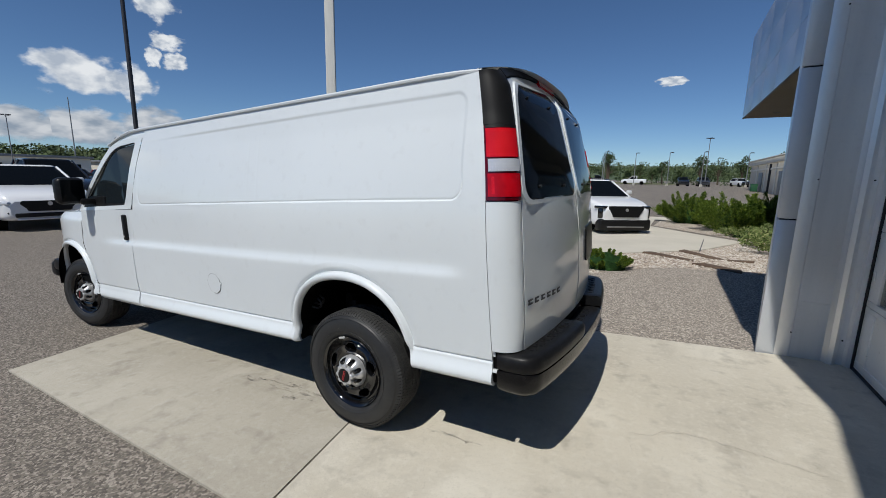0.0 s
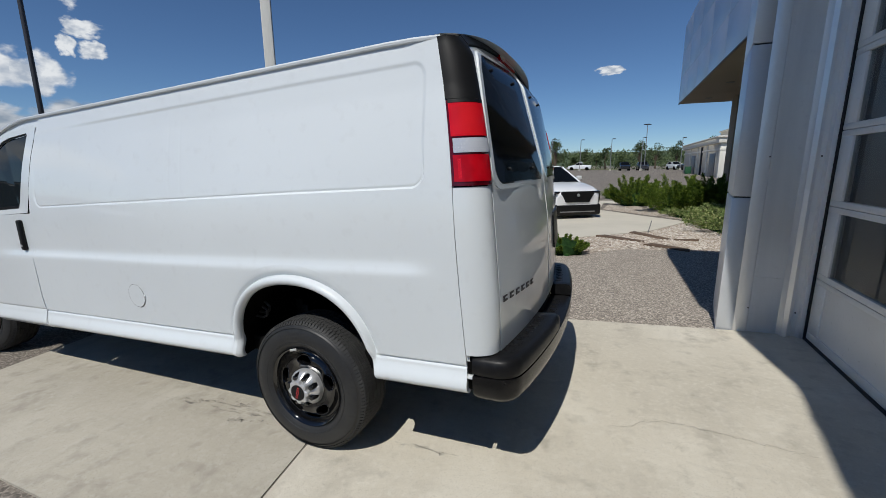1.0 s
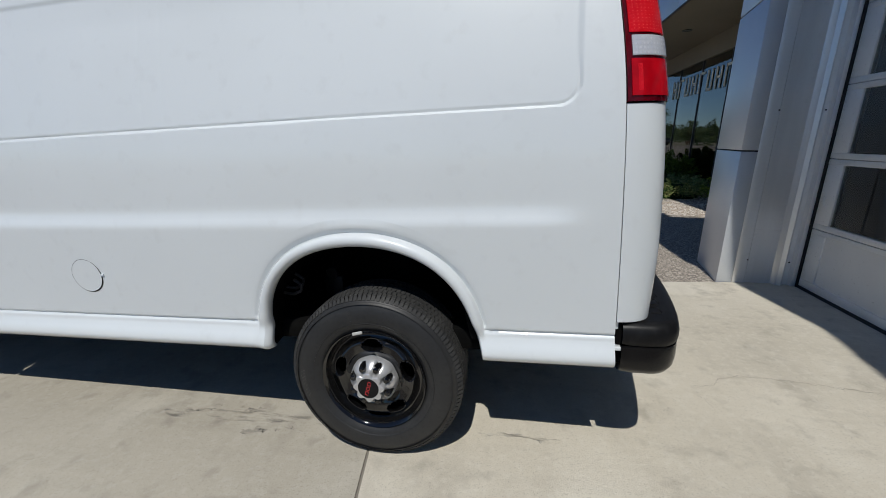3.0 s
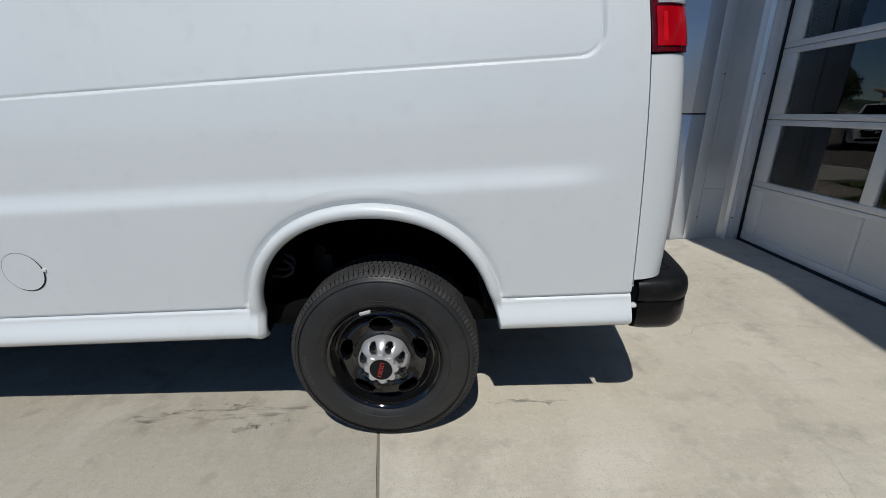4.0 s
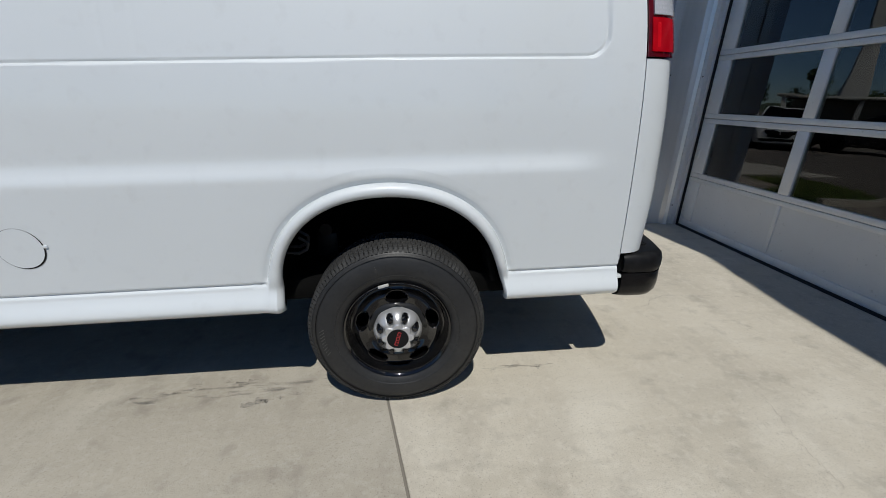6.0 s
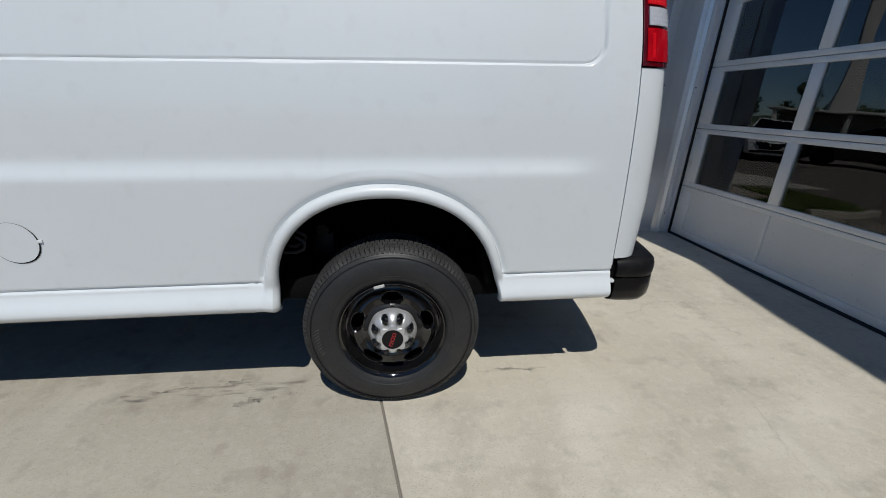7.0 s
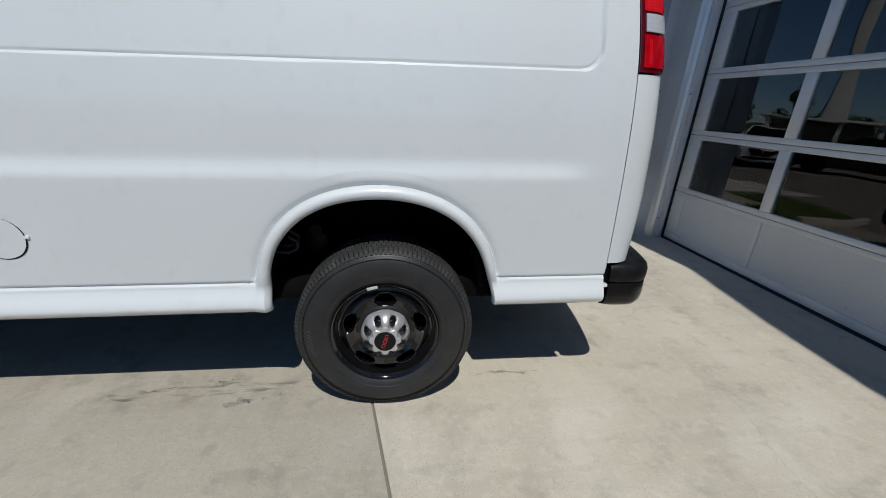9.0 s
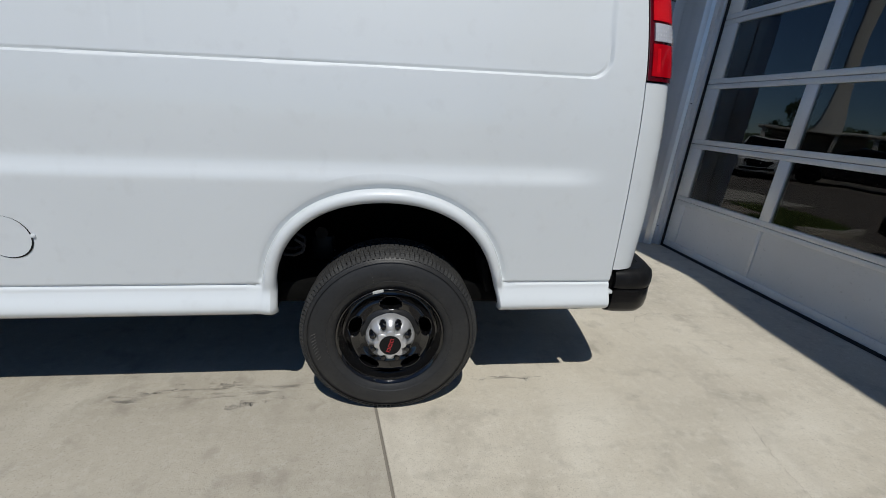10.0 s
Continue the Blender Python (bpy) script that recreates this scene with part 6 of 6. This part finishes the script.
# ---- planting ----
def foliage(rnd, n, shape, size, spread, aspect=3.0, upward=0.5):
    """Small leaf blades about the points that shape gives: (point, outward direction)."""
    v, f = [], []
    for _ in range(n):
        p, d = shape()
        d = (d + Vector((rnd.gauss(0, spread), rnd.gauss(0, spread), rnd.gauss(0, spread) + upward * 0.4))).normalized()
        side = d.cross(Vector((rnd.gauss(0, 1), rnd.gauss(0, 1), rnd.gauss(0, 1)))).normalized()
        ln = rnd.uniform(*size)
        w = ln / aspect
        b = len(v)
        v += [p - side * w * 0.4, p + d * ln * 0.5 + side * w * 0.6, p + d * ln, p + d * ln * 0.5 - side * w * 0.6]
        f.append((b, b + 1, b + 2, b + 3))
    return v, f


def juniper(x, y, rx, ry, h, n, seed, label="dark green spreading juniper bush in a gravel bed", mat=None, size=(0.035, 0.085), name="juniper_bush", core_size=0.60, aspect=3.6, spread=0.3, ragged=0.75):
    rnd = random.Random(seed)
    z = float(ground_z(x, y))
    bush = root(name, pose(x, y, z), label, "bush", "bushes in the bed")
    plumes = []
    for _ in range(int(44 * rx * ry) + 30):
        a, r = rnd.uniform(0, 6.283), math.sqrt(rnd.random())
        top = h * (1 - 0.55 * r * r) * (1 - ragged * rnd.uniform(-0.08, 0.38))
        lean = Vector((math.cos(a) * rx * r, math.sin(a) * ry * r, top))
        plumes.append((Vector((lean.x * 0.5, lean.y * 0.5, 0.02)), Vector((lean.x, lean.y, lean.z * 0.92)) + ragged * Vector((math.cos(a + rnd.uniform(-0.5, 0.5)) * 0.50 * rx, math.sin(a + rnd.uniform(-0.5, 0.5)) * 0.50 * ry, 0.02 + 0.08 * h * rnd.random()))))

    def shape():
        a, b = plumes[rnd.randrange(len(plumes))]
        t = rnd.random() ** 0.6
        axis = (b - a)
        c = a + axis * t
        wid = 0.062 * axis.length * (1.12 - t) + 0.006
        off = Vector((rnd.gauss(0, wid), rnd.gauss(0, wid), rnd.gauss(0, wid * 0.8)))
        q = c + off
        q.z = max(q.z, 0.02)
        return q, (axis.normalized() * 0.9 + off.normalized() * 0.6)

    # dark solid core: the shade inside the bush is put into its colour
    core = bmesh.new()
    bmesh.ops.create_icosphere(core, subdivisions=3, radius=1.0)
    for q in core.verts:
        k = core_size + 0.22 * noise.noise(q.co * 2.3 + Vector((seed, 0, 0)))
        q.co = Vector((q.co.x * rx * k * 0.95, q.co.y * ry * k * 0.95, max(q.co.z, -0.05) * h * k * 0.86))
    tagged(part("shaded_core", core, JUNIPER_CORE, bush), kind="stuff")
    v, f = foliage(rnd, n, shape, size, spread, aspect)
    leaf = mesh_object("foliage", v, f, mat or JUNIPER, bush, smooth=False)
    tagged(leaf, kind="stuff")
    bm = bmesh.new()
    for a, b in plumes[:26]:
        rod(a * 0.4, a + (b - a) * 0.6, 0.018, 0.006, n=5, bm=bm)
    tagged(part("stems", bm, BARK, bush), kind="stuff")
    return bush


juniper(2.25, 17.0, 0.85, 0.9, 1.22, 30000, 1)
juniper(3.55, 14.7, 1.0, 1.1, 1.25, 42000, 2)
juniper(4.75, 15.4, 1.1, 1.2, 1.35, 42000, 3)
juniper(5.45, 13.6, 0.6, 0.9, 1.15, 14000, 4)
juniper(0.66, 6.05, 0.44, 0.40, 0.37, 36000, 5, "small bright green juniper bush in river gravel", size=(0.013, 0.032), core_size=0.84, aspect=3.2, spread=0.5, ragged=0.22)
juniper(1.35, 20.6, 0.5, 0.5, 0.5, 1500, 6, "low green shrub beside a concrete walk")
juniper(4.35, 10.3, 0.95, 1.15, 0.55, 9000, 7, "low yellow-green ground cover shrub by the wall", COVER, (0.03, 0.07), "ground_cover", 0.74, 2.2, 0.5)
juniper(4.75, 12.4, 1.0, 1.2, 0.55, 7000, 8, "low yellow-green ground cover shrub by the wall", COVER, (0.03, 0.07), "ground_cover", 0.74, 2.2, 0.5)
juniper(3.75, 13.0, 0.7, 0.6, 0.28, 3000, 9, "low yellow-green ground cover shrub by the wall", COVER, (0.03, 0.07), "ground_cover", 0.74, 2.2, 0.5)
juniper(5.2, 8.2, 0.6, 0.9, 0.7, 5000, 10, "dark green bush in the shade of a wall")


def tree(x, y, h, r, n, seed, label="leafy green tree behind a parking lot", blade=(0.35, 0.75)):
    rnd = random.Random(seed)
    t = root("tree", pose(x, y, float(ground_z(x, y)) - 0.05), label, "tree", "trees behind the lot")
    bm = rod((0, 0, 0), (0.05 * h * rnd.uniform(-1, 1), 0, h * 0.55), 0.035 * h, 0.016 * h, n=7)
    lobes = []
    for _ in range(9):
        a, e = rnd.uniform(0, 6.283), rnd.uniform(0.2, 1.0)
        c = Vector((math.cos(a) * r * (1.1 - e) * 0.95, math.sin(a) * r * (1.1 - e) * 0.95, h * (0.20 + 0.70 * e)))
        lobes.append((c, r * rnd.uniform(0.26, 0.50)))
        rod((0, 0, h * 0.32), c, 0.012 * h, 0.004 * h, n=5, bm=bm)
    part("trunk", bm, BARK, t)

    def shape():
        c, s = lobes[rnd.randrange(len(lobes))]
        d = Vector((rnd.gauss(0, 1), rnd.gauss(0, 1), rnd.gauss(0, 1))).normalized()
        return c + d * s * rnd.random() ** 0.4, d

    v, f = foliage(rnd, n, shape, blade, 0.6, 1.8, 0.1)
    tagged(mesh_object("crown", v, f, LEAVES, t, smooth=False), kind="stuff")
    return t


rnd = random.Random(11)
for i in range(34):
    x = -42 + i * 3.2 + rnd.uniform(-1, 1)
    y = rnd.uniform(107, 132)
    h = rnd.choice((3.2, 4.0, 5.0, 6.4, 7.6, 9.0)) * rnd.uniform(0.85, 1.1)
    tree(x, y, h, h * rnd.uniform(0.26, 0.40), 900, 100 + i, blade=(0.18, 0.42))
for i in range(30):
    a = radians(rnd.uniform(150, 176))
    d = rnd.uniform(95, 150)
    h = rnd.uniform(2.2, 4.2)
    tree(d * math.cos(a), d * math.sin(a), h, h * 0.42, 420, 300 + i, blade=(0.14, 0.34), label= "leafy green tree on a slope beyond the lot")
for k, (x, y, h) in enumerate(((-25.5, 29.5, 5.2), (-23.5, 33.0, 4.4), (-20.0, 34.5, 5.6), (-29.5, 24.0, 4.2))):
    tree(x, y, h, h * 0.34, 900, 940 + k, "leafy green tree across the road from a sign pylon", (0.14, 0.34))
tree(17.0, 84.0, 6.4, 2.6, 1500, 900, "leafy green tree behind a beige building", (0.25, 0.5))
tree(23.0, 84.0, 6.8, 3.2, 1200, 901, "leafy green tree behind a beige building", (0.25, 0.5))


def ridge(name, r, a0, a1, hgt, seed, label, mat=HILL):
    """A wooded ridge along an arc round the lot."""
    n, m = 220, 7
    Q = np.zeros((n, m, 3))
    for i in range(n):
        a = radians(a0 + (a1 - a0) * i / (n - 1))
        top = hgt * (0.75 + 0.5 * noise.fractal(Vector((i * 0.02, seed, 0)), 1.0, 2.0, 4) + 0.10 * noise.noise(Vector((i * 0.7, seed, 3.0))))
        for j in range(m):
            t = j / (m - 1)
            rr = r + 160 * t
            Q[i, j] = (rr * math.cos(a), rr * math.sin(a), -1.0 + (top + 1) * t ** 0.8 + 0.6 * noise.noise(Vector((i * 0.5, j * 1.3, seed))))
    return tagged(sheet(name, Q, mat, None, sharp=180), label, "hill", "", "structure")


ridge("backdrop", 420, -5, 250, 19.0, 2.0, "distant hazy wooded ridge beyond the town")


def far_woods(name, a0, a1, r0, r1, n, hgt, seed):
    """Tree crowns seen far off, joined."""
    rn = random.Random(seed)
    v, f = [], []
    for _ in range(n):
        a, d = radians(rn.uniform(a0, a1)), rn.uniform(r0, r1)
        cx, cy, h = d * math.cos(a), d * math.sin(a), rn.uniform(0.5, 1.0) * hgt
        base = (d - r0) / (r1 - r0) * hgt * 0.9
        for _ in range(70):
            p = Vector((cx + rn.gauss(0, 0.22 * hgt), cy + rn.gauss(0, 0.22 * hgt), base + h * rn.uniform(0.15, 1.0)))
            s = rn.uniform(0.03, 0.085) * hgt
            u = Vector((rn.gauss(0, 1), rn.gauss(0, 1), rn.gauss(0, 1))).normalized()
            w = u.orthogonal().normalized()
            b = len(v)
            v += [p + u * s, p + w * s, p - u * s, p - w * s * 0.8]
            f.append((b, b + 1, b + 2, b + 3))
    return tagged(mesh_object(name, v, f, LEAVES, None, smooth=False), "distant belt of green trees", "woods", "", "stuff")


far_woods("far_woods", 55, 118, 110, 150, 120, 2.9, 9)
far_woods("far_woods", 60, 110, 150, 260, 260, 6.0, 3)
far_woods("far_woods", 135, 200, 170, 330, 380, 8.0, 4)

# ---- buildings beyond ----
beige = root("beige_building", pose(0, 0, 0), "long beige stucco building with pale trim and shutters", "building")
gz = float(ground_z(11, 45))
part("wall", box((14, 24, 4.0), (18, 60, gz + 1.9), 0.02), BEIGE, beige)
part("cornice", box((14.6, 24.6, 0.55), (18, 60, gz + 3.75), 0.06), PALE_STUCCO, beige)
part("cornice", box((14.9, 24.9, 0.16), (18, 60, gz + 4.08), 0.04), PALE_STUCCO, beige)
part("band", box((14.2, 24.2, 0.22), (18, 60, gz + 2.85), 0.02), PALE_STUCCO, beige)
for x, y in ((11.25, 48.25), (11.25, 54.5), (11.25, 60.5), (11.25, 66.5), (13.7, 47.98)):
    part("pilaster", box((0.62, 0.62, 3.5), (x, y, gz + 1.7), 0.02), PALE_STUCCO, beige)
for y in (51.4, 63.5):
    part("shutter", box((0.12, 2.6, 2.5), (10.97, y, gz + 1.25), 0.02), POLE_GREY, beige)
part("end_shutter", box((1.5, 0.12, 2.7), (12.6, 47.97, gz + 1.35), 0.02), POLE_WHITE, beige)
part("end_door", box((0.9, 0.12, 2.1), (14.9, 47.97, gz + 1.05), 0.02), POLE_DARK, beige)
part("downpipe", box((0.2, 0.2, 3.4), (10.9, 57.5, gz + 1.7), 0.02), POLE_DARK, beige)
part("roof_block", box((9, 13, 1.5), (18.5, 58.5, gz + 4.8), 0.03), BEIGE, beige)
part("roof_cap", box((9.3, 13.3, 0.14), (18.5, 58.5, gz + 5.6), 0.03), PALE_STUCCO, beige)
binx = part("bin", box((0.70, 0.70, 0.90), (0, 0, 0.45), 0.04), BIN_GREEN, root("waste_bin", pose(10.3, 62.5, float(ground_z(10.3, 62.5))), "green waste bin beside a beige wall", "bin"))
part("lid", box((0.76, 0.76, 0.06), (0, 0, 0.93), 0.02), BIN_GREEN, binx.parent)
low = root("low_buildings", pose(0, 0, 0), "long low pale commercial building beyond the lot", "building")
for i, (x, y, lx, ly, h, mt) in enumerate(((-92, 19, 8, 26, 3.2, PALE_STUCCO), (-96, 44, 8, 16, 2.8, BEIGE), (-90, -18, 8, 30, 4.0, BEIGE))):
    part("wall", box((lx, ly, h), (x, y, h / 2), 0.02), mt, low)
    part("roof", box((lx + 0.8, ly + 0.8, 0.4), (x, y, h + 0.1), 0.03), POLE_GREY, low)
    for k in range(5):
        part("window", box((0.1, ly / 9, h * 0.35), (x + lx / 2 + 0.03, y - ly / 2 + (k + 0.8) * ly / 5.4, h * 0.5), 0.0), DARK_GLASS, low)

# ---- clouds ----
def cloud_material(name, shade, lit):
    m = bpy.data.materials.new(name)
    m.use_nodes = True
    t = m.node_tree
    t.nodes.remove(t.nodes["Principled BSDF"])
    co, info, add, n, gr = (t.nodes.new(k) for k in ("ShaderNodeTexCoord", "ShaderNodeObjectInfo", "ShaderNodeVectorMath", "ShaderNodeTexNoise", "ShaderNodeTexGradient"))
    sc = t.nodes.new("ShaderNodeVectorMath")
    sc.operation = "SCALE"
    sc.inputs["Scale"].default_value = 40.0
    comb = t.nodes.new("ShaderNodeCombineXYZ")
    for i in range(3):
        t.links.new(info.outputs["Random"], comb.inputs[i])
    t.links.new(comb.outputs[0], sc.inputs[0])
    t.links.new(co.outputs["Object"], add.inputs[0])
    t.links.new(sc.outputs[0], add.inputs[1])
    n.inputs["Scale"].default_value, n.inputs["Detail"].default_value, n.inputs["Roughness"].default_value = 2.1, 5, 0.47
    t.links.new(add.outputs[0], n.inputs["Vector"])
    gr.gradient_type = "SPHERICAL"
    t.links.new(co.outputs["Object"], gr.inputs[0])
    a = t.nodes.new("ShaderNodeMath")
    a.operation = "MULTIPLY_ADD"
    a.inputs[1].default_value, a.inputs[2].default_value = 0.90, -0.26
    t.links.new(gr.outputs[1], a.inputs[0])
    b = t.nodes.new("ShaderNodeMath")
    b.operation = "ADD"
    t.links.new(a.outputs[0], b.inputs[0])
    t.links.new(n.outputs[0], b.inputs[1])
    r = t.nodes.new("ShaderNodeMapRange")
    r.interpolation_type = "SMOOTHSTEP"
    r.inputs["From Min"].default_value, r.inputs["From Max"].default_value = 0.52, 0.74
    t.links.new(b.outputs[0], r.inputs["Value"])
    edge = t.nodes.new("ShaderNodeMapRange")
    edge.inputs["From Min"].default_value, edge.inputs["From Max"].default_value = 0.0, 0.12
    t.links.new(gr.outputs[1], edge.inputs["Value"])
    al = t.nodes.new("ShaderNodeMath")
    al.operation = "MULTIPLY"
    t.links.new(r.outputs[0], al.inputs[0])
    t.links.new(edge.outputs[0], al.inputs[1])
    em, tr, mix = (t.nodes.new(k) for k in ("ShaderNodeEmission", "ShaderNodeBsdfTransparent", "ShaderNodeMixShader"))
    n2 = t.nodes.new("ShaderNodeTexNoise")
    n2.inputs["Scale"].default_value, n2.inputs["Detail"].default_value = 2.4, 3
    t.links.new(add.outputs[0], n2.inputs["Vector"])
    ramp = t.nodes.new("ShaderNodeValToRGB")
    ramp.color_ramp.elements[0].position, ramp.color_ramp.elements[0].color = 0.35, (*shade, 1)
    ramp.color_ramp.elements[1].position, ramp.color_ramp.elements[1].color = 0.62, (*lit, 1)
    t.links.new(n2.outputs[0], ramp.inputs[0])
    t.links.new(ramp.outputs[0], em.inputs[0])
    t.links.new(al.outputs[0], mix.inputs[0])
    t.links.new(tr.outputs[0], mix.inputs[1])
    t.links.new(em.outputs[0], mix.inputs[2])
    t.links.new(mix.outputs[0], t.nodes["Material Output"].inputs[0])
    return m


CLOUD = cloud_material("cloud", (0.40, 0.46, 0.55), (0.76, 0.79, 0.82))
CLOUD_BANK = cloud_material("cloud_bank", (0.26, 0.32, 0.40), (0.58, 0.61, 0.65))
EYE = Vector((1.6, -1.8, 1.6))


def cloud(azimuth, elevation, wide, high, far=2600):
    """A far fair-weather cloud; angles in degrees, azimuth counter-clockwise from east."""
    a, e = radians(azimuth), radians(elevation)
    c = EYE + Vector((math.cos(a) * math.cos(e), math.sin(a) * math.cos(e), math.sin(e))) * far
    w, h = far * math.tan(radians(wide / 2)) * 1.5, far * math.tan(radians(high / 2)) * 1.7
    ob = mesh_object("cloud", [(-1, -1, 0), (1, -1, 0), (1, 1, 0), (-1, 1, 0)], [(0, 1, 2, 3)], CLOUD if elevation > 6.5 else CLOUD_BANK, None, smooth=False)
    ob.matrix_world = look(c, EYE) @ Matrix.Diagonal((w, h, 1, 1))
    return tagged(ob, "small white fair-weather cloud in a blue sky", "cloud", "clouds", "structure")


for az, el, w, h in ((159.4, 9.4, 7.0, 4.2), (155.2, 8.9, 4.5, 3.2), (151.6, 13.6, 3.2, 1.7), (150.9, 11.6, 2.6, 1.8), (153.0, 11.9, 1.8, 1.8), (152.4, 17.0, 4.0, 3.0),
                     (164.5, 4.2, 8.0, 3.4), (159.5, 4.3, 8.0, 3.6), (153.0, 4.6, 8.0, 3.4), (168.5, 4.4, 9.0, 3.8), (176.0, 6.0, 10.0, 4.0), (91.5, 11.2, 3.0, 1.0), (186.0, 9.0, 9.0, 4.0), (200.0, 7.0, 12.0, 4.0)):
    cloud(az, el, w, h)
